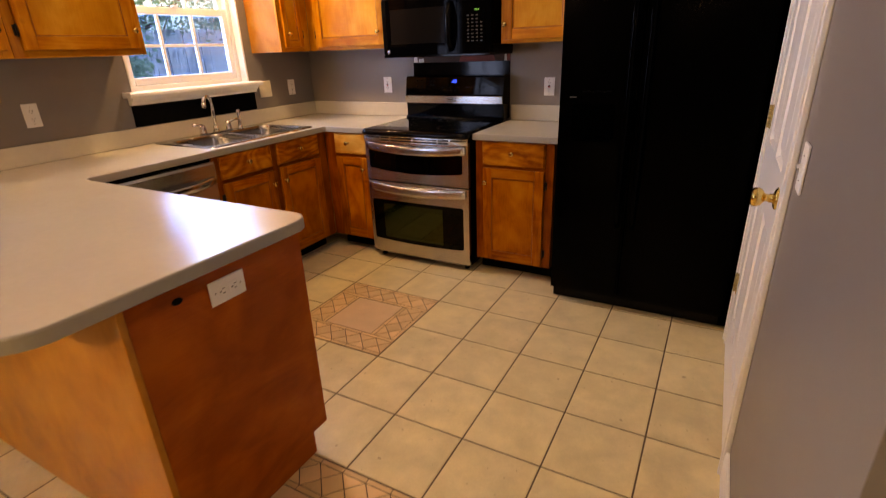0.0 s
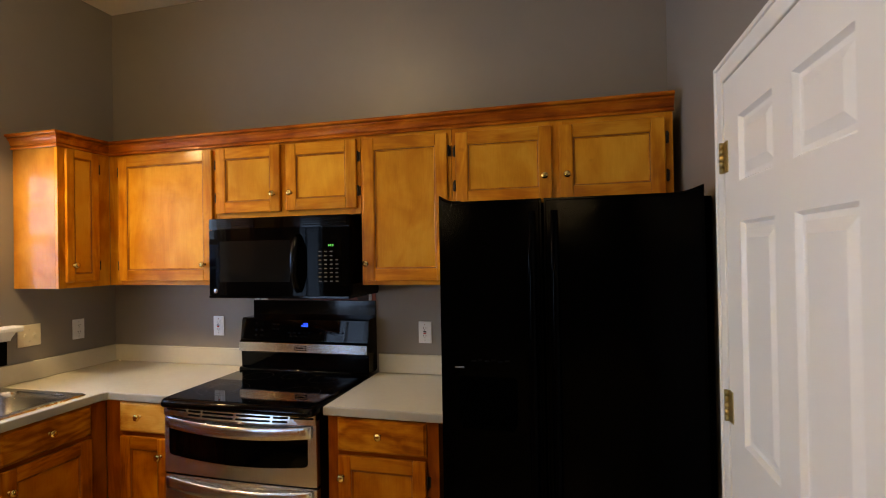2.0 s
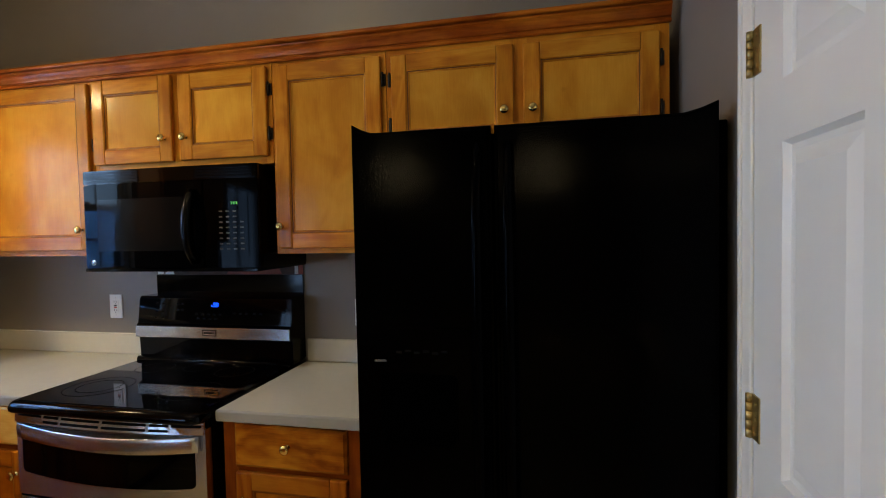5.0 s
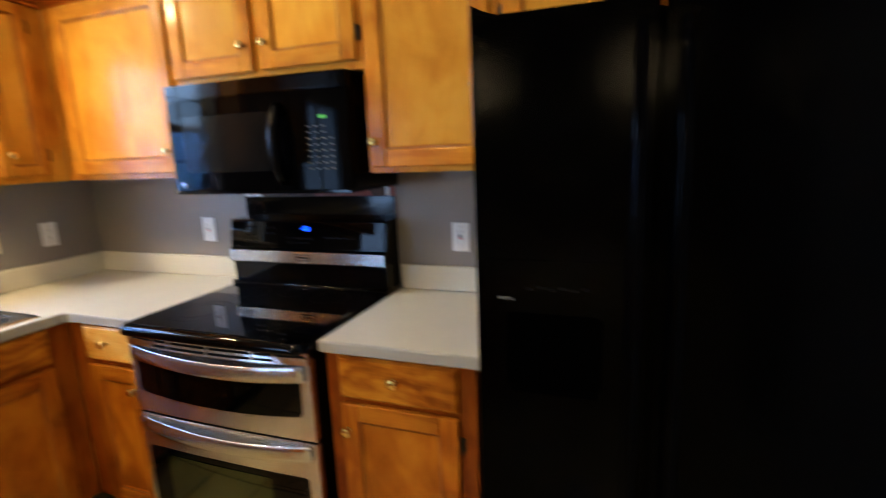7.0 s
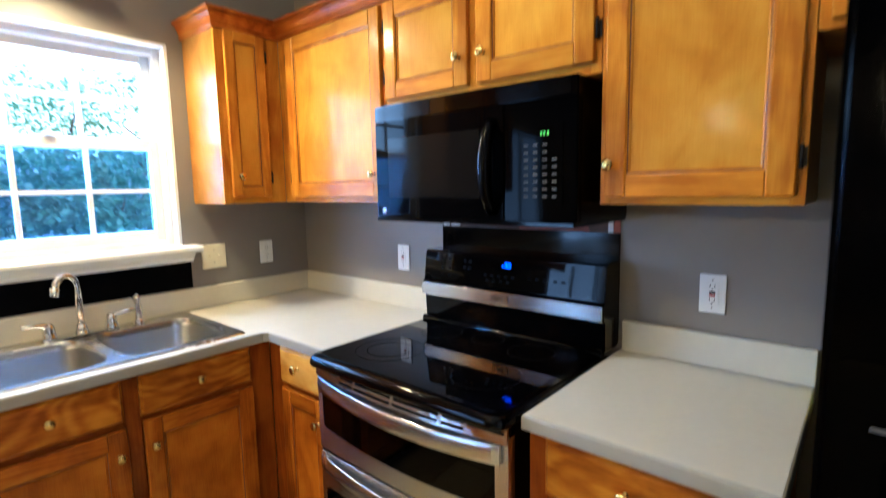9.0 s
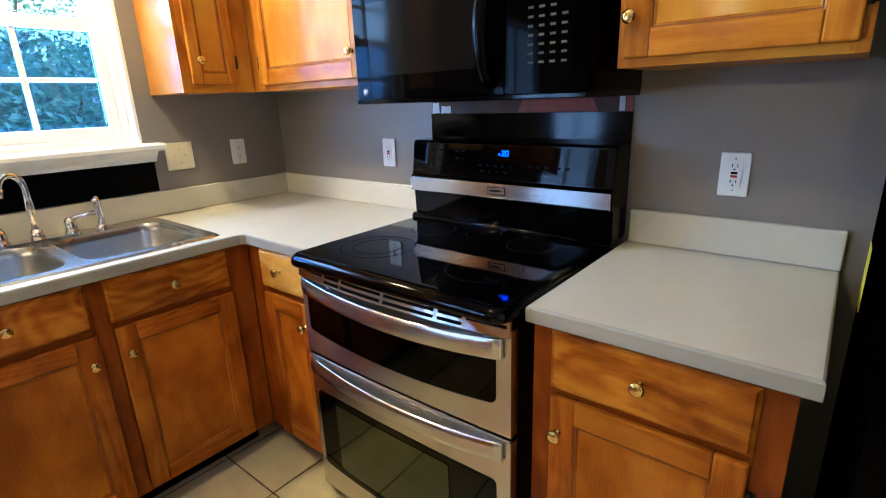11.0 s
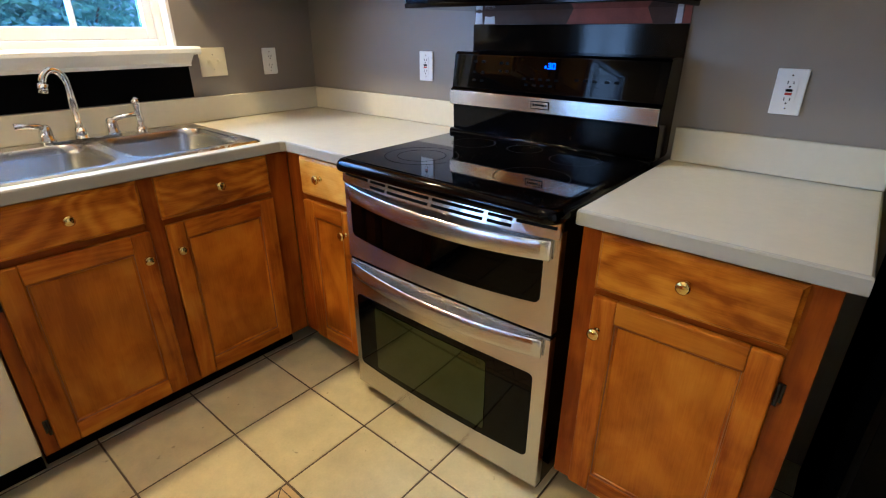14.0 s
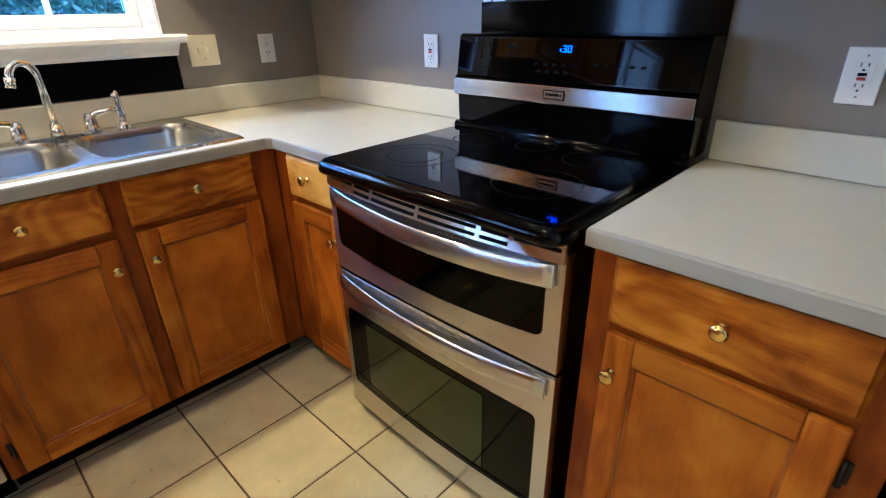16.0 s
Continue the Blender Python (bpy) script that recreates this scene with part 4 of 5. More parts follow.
face_frame(cab, [(-2.830, -2.780, UB + 0.012, UT), (-2.257, -2.217, UB + 0.012, UT)], [(-2.780, -2.257, UB + 0.012, 1.48), (-2.780, -2.257, 2.10, UT)], UF, woods=LAMPLIT_WOODS)
panel_door(cab, -2.792, 1.456, -2.238, 2.134, UF, (-2.262, 1.542), "l", woods=LAMPLIT_WOODS)

CROWN = [(0.0, 2.142), (0.009, 2.142), (0.012, 2.146), (0.012, 2.151), (0.009, 2.155), (0.004, 2.156), (0.004, 2.160), (0.010, 2.162), (0.012, 2.168), (0.014, 2.177), (0.019, 2.187), (0.026, 2.194),
         (0.027, 2.198), (0.023, 2.199), (0.023, 2.202), (0.035, 2.204), (0.038, 2.208), (0.038, 2.214), (0.035, 2.219), (0.0, 2.219)]


def crown_run(name, path, label):
    """A crown moulding swept along a path of plan points, projecting to the right of its way."""
    cm = B()
    rings = []
    for k, p in enumerate(path):
        a, o, c = Vector(path[max(k - 1, 0)]), Vector(p), Vector(path[min(k + 1, len(path) - 1)])
        d1, d2 = (o - a), (c - o)
        d1 = d1.normalized() if d1.length else d2.normalized()
        d2 = d2.normalized() if d2.length else d1
        n1, n2 = Vector((d1.y, -d1.x)), Vector((d2.y, -d2.x))
        mit = (n1 + n2) / (1 + n1.dot(n2))
        rings.append([cm.verts.new((o.x + mit.x * u, o.y + mit.y * u, z)) for u, z in CROWN])
    for p0, p1 in zip(rings, rings[1:]):
        for k in range(len(CROWN)):
            cm.faces.new((p0[k], p0[(k + 1) % len(CROWN)], p1[(k + 1) % len(CROWN)], p1[k]))
    cm.faces.new(rings[0])
    cm.faces.new(rings[-1])
    bmesh.ops.recalc_face_normals(cm, faces=cm.faces)
    return tagged(part(name, cm, crown_wood), label, "crown moulding", kind="structure")


crown_run("crown_trim", [(0.003, -0.604), (0.3065, -0.604), (0.3065, -0.3065), (3.272, -0.3065)], "stained maple crown moulding along the wall cabinets")
crown_run("crown_trim", [(0.003, -2.832), (0.3065, -2.832), (0.3065, -1.598), (0.003, -1.598)], "stained maple crown moulding over the far cabinets")

# peninsula base
pen = thing("peninsula_base", pose(0, 0, 0), "maple-panelled peninsula base under the counter", "cabinet", "base cabinets")
b = B()
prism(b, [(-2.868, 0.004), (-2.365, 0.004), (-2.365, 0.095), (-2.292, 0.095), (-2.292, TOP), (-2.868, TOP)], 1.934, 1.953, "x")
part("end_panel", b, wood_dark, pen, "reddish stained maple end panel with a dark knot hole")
b = B()
box(b, (0.002, -2.887, 0.004), (1.9535, -2.8685, TOP), 0.0015)
part("back_panel", b, wood_side, pen, "pale maple back panel")
b = B()
box(b, (0.640, -2.8665, 0.098), (1.9325, -2.300, TOP))
part("body", b, wood_v, pen)
b = B()
box(b, (0.640, -2.370, 0.004), (1.932, -2.364, 0.096))
part("toe_kick", b, black_paint, pen)
b = B()
box(b, (0.630, -2.290, 0.098), (0.700, -2.271, TOP), 0.001)
part("filler", b, wood_v, pen)
b = B()
lathe(b, [(0, 0.0), (0.016, 0.0), (0.014, 0.0015), (0.009, 0.0018), (0, 0.0012)], pose(1.953, -2.737, 0.823, 0, 90, 0) @ Matrix.Diagonal((0.62, 1, 1, 1)), 14)
part("knot_hole", b, slot_dark, pen, "dark knot hole")
b = B()
box(b, (0.003, -2.866, 0.098), (0.600, -2.172, TOP))
part("corner_body", b, wood_v, pen)

# ---- countertops ----
CT, CB = 0.914, 0.8755


def counter_solid(bm, outline):
    """A laminate slab with that plan outline and softly rounded top and bottom edges."""
    n = len(outline)

    def off(d):
        out = []
        for k in range(n):
            a, o, c = Vector(outline[k - 1]), Vector(outline[k]), Vector(outline[(k + 1) % n])
            d1, d2 = (o - a).normalized(), (c - o).normalized()
            n1, n2 = Vector((-d1.y, d1.x)), Vector((-d2.y, d2.x))
            out.append(o + (n1 + n2) / max(0.3, 1 + n1.dot(n2)) * d)
        return out
    rings = []
    for d, z in ((0.003, CB), (0.0, CB + 0.003), (0.0, CT - 0.006), (0.002, CT - 0.0015), (0.006, CT)):
        rings.append([bm.verts.new((p.x, p.y, z)) for p in off(d)])
    for p0, p1 in zip(rings, rings[1:]):
        for k in range(n):
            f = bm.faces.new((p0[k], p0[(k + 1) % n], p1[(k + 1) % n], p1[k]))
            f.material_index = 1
    return rings[0], rings[-1]


SX0, SX1, SYA, SYB = 0.080, 0.570, -1.518, -0.714         # hole for the sink
b = B()
PE = 1.988
outline = [(0.002, -0.002), (0.002, -3.135)] + arc(PE - 0.13, -3.135 + 0.13, 0.13, -90, 0, 10) + arc(PE - 0.075, -2.250 - 0.075, 0.075, 0, 90, 8) + \
    [(0.660, -2.250), (0.635, -2.225), (0.635, -0.650), (0.650, -0.635), (1.008, -0.635), (1.008, -0.002)]
lo, hi = counter_solid(b, outline)
for ring, z, flip in ((hi, CT, False), (lo, CB, True)):
    hole = [b.verts.new((x, y, z)) for x, y in ((SX0, SYB), (SX1, SYB), (SX1, SYA), (SX0, SYA))]
    es = [b.edges.get((ring[k], ring[(k + 1) % len(ring)])) for k in range(len(ring))] + [b.edges.new((hole[k], hole[(k + 1) % 4])) for k in range(4)]
    r = bmesh.ops.triangle_fill(b, edges=es, use_beauty=True, use_dissolve=False)
    for f in [g for g in r["geom"] if isinstance(g, bmesh.types.BMFace)]:
        f.material_index = 0
    if flip:
        lo_hole = hole
    else:
        hi_hole = hole
for k in range(4):
    b.faces.new((hi_hole[k], hi_hole[(k + 1) % 4], lo_hole[(k + 1) % 4], lo_hole[k]))
bmesh.ops.recalc_face_normals(b, faces=b.faces)
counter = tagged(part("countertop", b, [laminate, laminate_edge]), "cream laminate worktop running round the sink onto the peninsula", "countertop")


def splash(parent, lo, hi):
    s = B()
    box(s, lo, hi, 0.004)
    return part("backsplash", s, laminate, parent, "low cream laminate backsplash")


splash(counter, (0.0015, -3.10, CT + 0.0005), (0.020, -0.0015, 1.017))
splash(counter, (0.021, -0.020, CT + 0.0005), (1.008, -0.0015, 1.017))
b = B()
lo, hi = counter_solid(b, [(1.802, -0.002), (1.802, -0.635), (2.336, -0.635), (2.336, -0.002)])
for ring in (lo, hi):
    f = b.faces.new(ring)
bmesh.ops.recalc_face_normals(b, faces=b.faces)
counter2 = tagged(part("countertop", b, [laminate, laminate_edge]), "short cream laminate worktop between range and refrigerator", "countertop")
splash(counter2, (1.812, -0.020, CT + 0.0005), (2.336, -0.0015, 1.017))

# ---- sink and faucet ----
sink = thing("kitchen_sink", pose(0, 0, 0), "double-bowl stainless steel drop-in sink", "sink")
RZ = CT + 0.007
b = B()
oy0, oy1, ox0, ox1 = -1.534, -0.698, 0.064, 0.588
bowls = [(-1.500, -1.136), (-1.096, -0.732)]
bx0, bx1 = 0.150, 0.556
outer = [b.verts.new((x, y, RZ)) for x, y in rounded(ox0, oy0, ox1, oy1, 0.022, 5)]
edges = [b.edges.new((outer[k], outer[(k + 1) % len(outer)])) for k in range(len(outer))]
rims = []
for y0, y1 in bowls:
    ring = [b.verts.new((x, y, RZ)) for x, y in rounded(bx0, y0, bx1, y1, 0.075, 8)]
    edges += [b.edges.new((ring[k], ring[(k + 1) % len(ring)])) for k in range(len(ring))]
    rims.append(ring)
bmesh.ops.triangle_fill(b, edges=edges, use_beauty=True)
skirt = [b.verts.new((v.co.x + math.copysign(0.007, v.co.x - 0.326), v.co.y + math.copysign(0.007, v.co.y + 1.116), CT + 0.0008)) for v in outer]
for k in range(len(outer)):
    b.faces.new((outer[k], outer[(k + 1) % len(outer)], skirt[(k + 1) % len(outer)], skirt[k]))
bmesh.ops.recalc_face_normals(b, faces=b.faces)
part("rim", b, sink_steel, sink)
for (y0, y1), ring in zip(bowls, (0, 1)):
    b = B()
    prev = None
    for ins, z in ((-0.002, RZ + 0.0008), (0.002, RZ - 0.004), (0.006, RZ - 0.03), (0.012, RZ - 0.13), (0.024, RZ - 0.158), (0.05, RZ - 0.168), (0.13, RZ - 0.171)):
        cur = [b.verts.new((x, y, z)) for x, y in rounded(bx0 + ins, y0 + ins, bx1 - ins, y1 - ins, max(0.02, 0.075 - ins * 0.2), 8)]
        if prev:
            for k in range(len(cur)):
                b.faces.new((prev[k], prev[(k + 1) % len(cur)], cur[(k + 1) % len(cur)], cur[k]))
        prev = cur
    b.faces.new(prev)
    part("bowl", b, sink_steel, sink, smooth=True)
    b = B()
    lathe(b, [(0, 0.001), (0.020, 0.001), (0.024, 0.003), (0.040, 0.003), (0.042, 0.0)], pose((bx0 + bx1) / 2, (y0 + y1) / 2, RZ - 0.1705), 20)
    part("drain", b, chrome, sink)

fau = thing("faucet", pose(0.108, -1.112, RZ), "chrome two-handle kitchen faucet swung over the sink", "faucet")
b = B()
prism(b, rounded(-0.030, -0.128, 0.030, 0.128, 0.029, 7), 0.0, 0.010)
part("base_plate", b, chrome, fau)
b = B()
tube(b, [(0, 0, 0.008), (0, 0, 0.03), (0, 0, 0.045)], [0.024, 0.020, 0.016], 18)
pts = [(0, 0, 0.04), (0, 0, 0.17)]
dx, dy = 0.32, -0.95
for k in range(13):
    a = math.pi * k / 12 * 0.94
    s = 0.040 * (1 - math.cos(a))
    pts.append((dx * s, dy * s, 0.186 + 0.054 * math.sin(a)))
tube(b, pts, [0.0125] * 2 + [0.0115] * 13, 16)
part("spout", b, chrome, fau)
b = B()
e, f0 = Vector(pts[-1]), Vector(pts[-2])
d = (e - f0).normalized()
tube(b, [e - d * 0.004, e + d * 0.012, e + d * 0.026], [0.015, 0.0155, 0.014], 16)
part("aerator", b, chrome, fau)
for s in (-1, 1):
    b = B()
    lathe(b, [(0, 0.058), (0.010, 0.057), (0.018, 0.048), (0.021, 0.035), (0.022, 0.012), (0.026, 0.008), (0.026, 0.0)], pose(0, 0.102 * s, 0.009), 18)
    tube(b, [(0.0, 0.102 * s, 0.050), (0.012, 0.118 * s, 0.064), (0.018, 0.150 * s, 0.070), (0.022, 0.185 * s, 0.074)], [0.012, 0.010, 0.008, 0.0095], 12)
    part("handle", b, chrome, fau)
spr = thing("side_sprayer", pose(0.108, -0.912, RZ), "chrome side sprayer standing in its holder", "sprayer")
b = B()
lathe(b, [(0, 0.022), (0.016, 0.022), (0.019, 0.015), (0.023, 0.004), (0.023, 0.0)], Matrix(), 16)
part("holder", b, chrome, spr)
b = B()
tube(b, [(0, 0, 0.02), (0, 0.002, 0.05), (0.002, 0.0, 0.085), (0.006, -0.004, 0.108), (0.016, -0.010, 0.122)], [0.012, 0.0145, 0.013, 0.016, 0.014], 14)
part("spray_head", b, chrome, spr)

# ---- dishwasher ----
dw = thing("dishwasher", WEST, "stainless steel dishwasher with a bowed bar handle", "dishwasher")
b = B()
box(b, (-2.168, -0.590, 0.10), (-1.570, -0.02, 0.868))
part("body", b, black_plastic, dw)
b = B()
box(b, (-2.166, -0.630, 0.118), (-1.572, -0.592, 0.742), 0.006)
part("door", b, steel, dw)
b = B()
prism(b, [(-0.592, 0.746), (-0.620, 0.746), (-0.634, 0.752), (-0.636, 0.840), (-0.628, 0.852), (-0.592, 0.852)], -2.166, -1.572, "x")
part("control_strip", b, steel, dw, "sloped steel control strip")
b = B()
n = 18
loops = []
for k in range(n + 1):
    u = k / n
    bow = 1 - (2 * u - 1) ** 4
    loops.append([b.verts.new((-2.150 + 0.562 * u, -0.634 - 0.034 * bow + oy, 0.752 - 0.010 * bow + oz)) for oy, oz in ((0.010, -0.022), (-0.003, -0.020), (-0.007, -0.008), (-0.007, 0.008), (-0.003, 0.020), (0.010, 0.022))])
for p0, p1 in zip(loops, loops[1:]):
    for k in range(6):
        b.faces.new((p0[k], p0[(k + 1) % 6], p1[(k + 1) % 6], p1[k])).smooth = True
b.faces.new(loops[0])
b.faces.new(loops[-1])
bmesh.ops.recalc_face_normals(b, faces=b.faces)
part("handle", b, steel, dw, "bowed flat steel handle")
b = B()
box(b, (-2.166, -0.540, 0.005), (-1.572, -0.52, 0.112))
part("toe_kick", b, black_paint, dw)

# ---- range ----
rg = thing("range", pose(0, 0, 0), "stainless and black double-oven electric range with glass cooktop", "range")
R0, R1, RF = 1.012, 1.788, -0.668
b = B()
box(b, (R0 + 0.004, RF + 0.012, 0.035), (R1 - 0.004, -0.040, 0.892), 0.003)
part("body", b, black_enamel, rg, "black enamel oven body")
for x in (R0 + 0.05, R1 - 0.05):
    for y in (RF + 0.06, -0.09):
        b = B()
        lathe(b, [(0, 0), (0.018, 0), (0.018, 0.012), (0.008, 0.016), (0.008, 0.034), (0, 0.034)], Matrix.Translation((x, y, 0.001)), 10)
        part("foot", b, black_plastic, rg)
b = B()
edge_plan = [(R0 - 0.004, -0.105)] + arc(R0 + 0.044, RF + 0.001, 0.048, 180, 270, 8) + arc(R1 - 0.042, RF + 0.001, 0.048, 270, 360, 8) + [(R1 + 0.006, -0.105)]


def inward(outline, d):
    """The plan outline moved inwards by d."""
    out = []
    for k in range(len(outline)):
        p0, p1, p2 = Vector(outline[k - 1]), Vector(outline[k]), Vector(outline[(k + 1) % len(outline)])
        d1, d2 = (p1 - p0).normalized(), (p2 - p1).normalized()
        n1, n2 = Vector((-d1.y, d1.x)), Vector((-d2.y, d2.x))
        out.append(p1 + (n1 + n2) / max(0.3, 1 + n1.dot(n2)) * d)
    return out


loops = []
for d, z in ((0.016, 0.8845), (0.006, 0.8855), (0.001, 0.891), (0.0, 0.899), (0.002, 0.908), (0.007, 0.9155), (0.014, 0.9205), (0.022, 0.9225), (0.029, 0.9215), (0.034, 0.9195)):
    loops.append([b.verts.new((p.x, p.y, z)) for p in inward(edge_plan, d)])
for p0, p1 in zip(loops, loops[1:]):
    for k in range(len(p0)):
        b.faces.new((p0[k], p0[(k + 1) % len(p0)], p1[(k + 1) % len(p0)], p1[k])).smooth = True
b.faces.new(loops[0])
b.faces.new(loops[-1])
bmesh.ops.recalc_face_normals(b, faces=b.faces)
part("cooktop_frame", b, black_enamel, rg)
b = B()
prism(b, [(p.x, min(p.y, -0.135)) for p in inward(edge_plan, 0.031)], 0.9196, 0.9235)
cook = part("cooktop_glass", b, black_glass, rg, "glossy black ceramic glass cooktop")


def ring(cx, cy, r, w=0.0022):
    q = B()
    n = 56
    i = [q.verts.new((cx + (r - w) * math.cos(k / n * math.tau), cy + (r - w) * math.sin(k / n * math.tau), 0.9238)) for k in range(n)]
    o = [q.verts.new((cx + r * math.cos(k / n * math.tau), cy + r * math.sin(k / n * math.tau), 0.9238)) for k in range(n)]
    for k in range(n):
        q.faces.new((i[k], o[k], o[(k + 1) % n], i[(k + 1) % n]))
    return part("burner_ring", q, dim_key, cook)


for cx, cy, r in ((1.205, -0.505, 0.118), (1.205, -0.505, 0.078), (1.600, -0.500, 0.105), (1.215, -0.245, 0.078), (1.600, -0.245, 0.078), (1.405, -0.215, 0.060)):
    ring(cx, cy, r)


SAG = 0.009


def oven_door(z0, z1, gz0, gz1, hz, y, label, dip):
    d_ = B()
    bowed(d_, R0 + 0.002, R1 - 0.002, z0, z1, y, SAG, 0.030, 20)
    bmesh.ops.bevel(d_, geom=[e for e in d_.edges if abs(e.verts[0].co.z - e.verts[1].co.z) < 1e-6 and e.calc_face_angle(0) > 1.0], offset=0.004, segments=2, affect="EDGES")
    do = part("oven_door", d_, steel, rg, label)

    def skin(name, x0, x1, a, c, lift, mat, lab, r=0.016, dip=0.0):
        g_ = B()
        n = 20
        cols_ = []
        ends = [r * (1 - math.cos(math.pi / 2 * q / 5)) for q in range(6)]
        xs_ = [x0 + e_ for e_ in ends] + [x0 + r + (x1 - x0 - 2 * r) * q / n for q in range(1, n)] + [x1 - e_ for e_ in ends[::-1]]
        for x in xs_:
            u = (x - x0) / (x1 - x0)
            w = (x - R0) / (R1 - R0)
            yy = y - SAG * (1 - (2 * w - 1) ** 2) - lift
            cut = 0.0
            low_ = a - dip * (1 - (2 * u - 1) ** 2)
            edge = min(x - x0, x1 - x)
            if edge < r:
                cut = r - math.sqrt(max(0, r * r - (r - edge) ** 2))
            cols_.append([g_.verts.new((x, yy, low_ + cut)), g_.verts.new((x, yy, c - cut)), g_.verts.new((x, yy + lift + 0.002, c - cut)), g_.verts.new((x, yy + lift + 0.002, low_ + cut))])
        for p0, p1 in zip(cols_, cols_[1:]):
            for k in range(4):
                g_.faces.new((p0[k], p1[k], p1[(k + 1) % 4], p0[(k + 1) % 4]))
        g_.faces.new(cols_[0])
        g_.faces.new(cols_[-1])
        bmesh.ops.recalc_face_normals(g_, faces=g_.faces)
        return part(name, g_, mat, do, lab)
    skin("door_glass", R0 + 0.028, R1 - 0.042, gz0, gz1, 0.0018, panel_glass, "black glass surround", dip=dip)
    if gz1 - gz0 > 0.2:
        skin("window_glass", R0 + 0.120, R1 - 0.190, gz0 + 0.018, gz1 - 0.022, 0.0036, oven_glass, "dark see-through oven window", 0.008)
    h_ = B()
    n = 22
    pr = [(0.0, -0.027), (0.004, -0.027), (0.0065, -0.0245), (0.0085, -0.010), (0.0088, 0.008), (0.0070, 0.0235), (0.004, 0.027), (0.0, 0.027)]
    rings_ = []
    for k in range(n + 1):
        u = k / n
        x = R0 + 0.020 + (R1 - R0 - 0.040) * u
        bow = 1 - (2 * u - 1) ** 2
        yy = y - 0.006 - 0.022 * bow
        drop = -0.020 * bow
        rings_.append([h_.verts.new((x, yy - o, hz + drop + v)) for o, v in pr])
    for p0, p1 in zip(rings_, rings_[1:]):
        for k in range(len(pr)):
            f = h_.faces.new((p0[k], p0[(k + 1) % len(pr)], p1[(k + 1) % len(pr)], p1[k]))
            f.smooth = True
    h_.faces.new(rings_[0])
    h_.faces.new(rings_[-1])
    bmesh.ops.recalc_face_normals(h_, faces=h_.faces)
    for x in (R0 + 0.034, R1 - 0.034):
        box(h_, (x - 0.010, y - 0.011, hz - 0.020), (x + 0.010, y + 0.001, hz + 0.020), 0.003)
    part("handle", h_, steel, do, "bowed brushed steel handle")
    return do


up_door = oven_door(0.576, 0.862, 0.662, 0.802, 0.813, RF, "stainless upper oven door", 0.022)
oven_door(0.048, 0.568, 0.150, 0.440, 0.536, RF, "stainless lower oven door", 0.010)
# sloped vent trim over the upper door, with two rows of slots


def vent_strip(x0, x1, s0, s1, lift, n=12):
    """A bowed strip on the sloped face: s runs down the slope from 0 to 1."""
    q = B()
    rows_ = []
    for k in range(n + 1):
        x = x0 + (x1 - x0) * k / n
        w = (x - R0) / (R1 - R0)
        yb = RF - SAG * (1 - (2 * w - 1) ** 2)
        ring_ = []
        for s, back in ((s0, 0), (s1, 0), (s1, 1), (s0, 1)):
            bow = 0.25 + 0.75 * (1 - (2 * w - 1) ** 2)
            y, z = yb - (0.013 + 0.013 * s) * bow, 0.8835 - 0.040 * s
            ring_.append(q.verts.new((x, y - lift if not back else (yb + 0.003 if lift == 0 else y + 0.002), z)))
        rows_.append(ring_)
    for p0, p1 in zip(rows_, rows_[1:]):
        for k in range(4):
            q.faces.new((p0[k], p1[k], p1[(k + 1) % 4], p0[(k + 1) % 4]))
    q.faces.new(rows_[0])
    q.faces.new(rows_[-1])
    bmesh.ops.recalc_face_normals(q, faces=q.faces)
    return q


trim_ = part("vent_trim", vent_strip(R0 + 0.003, R1 - 0.003, 0.0, 1.0, 0.0, 20), steel, up_door, "slotted steel vent trim")
for k, (x0, x1) in enumerate(((0.020, 0.135), (0.148, 0.215), (0.228, 0.388), (0.402, 0.568), (0.582, 0.650), (0.662, 0.765))):
    for s in ((0.34,) if k in (0, 5) else (0.34, 0.74)):
        part("vent_slot", vent_strip(R0 + x0, R0 + x1, s - 0.095, s + 0.095, 0.0012, 6), slot_dark, trim_)
b = B()
box(b, (R0 + 0.004, RF + 0.003, 0.5685), (R1 - 0.004, RF + 0.030, 0.5755))
part("door_gap", b, black_paint, rg)
# backguard
b = B()
prism(b, [(-0.014, 0.924), (-0.118, 0.924), (-0.122, 1.024), (-0.134, 1.028), (-0.138, 1.084), (-0.128, 1.092), (-0.112, 1.206), (-0.102, 1.214), (-0.014, 1.214)], R0 + 0.008, R1 + 0.008, "x")
bmesh.ops.bevel(b, geom=[e for e in b.edges if abs(e.verts[0].co.x - e.verts[1].co.x) < 1e-6], offset=0.003, segments=2, affect="EDGES")
guard = part("backguard", b, black_enamel, rg, "black backguard with control panel")
b = B()
prism(b, [(-0.110, 0.918)] + [(-0.128 + 0.016 * math.cos(radians(q)), 0.926 + 0.016 * math.sin(radians(q))) for q in range(60, 241, 20)] + [(-0.140, 0.918)], R0 + 0.010, R1 + 0.004, "x")
part("rear_bead", b, black_enamel, rg, "rounded black bead at the back of the cooktop", True)
b = B()
box(b, (R0 + 0.008, -0.142, 1.031), (R1 + 0.006, -0.1335, 1.081), 0.002)
trim_bar = part("trim_bar", b, steel, guard, "brushed steel trim bar")
b = B()
box(b, (1.372, -0.1438, 1.044), (1.442, -0.1415, 1.070), 0.0008)
part("badge", b, slot_dark, guard, "dark-rimmed steel badge")
b = B()
box(b, (1.375, -0.1442, 1.0465), (1.439, -0.1436, 1.0675))
part("badge_face", b, steel, guard)
b = B()
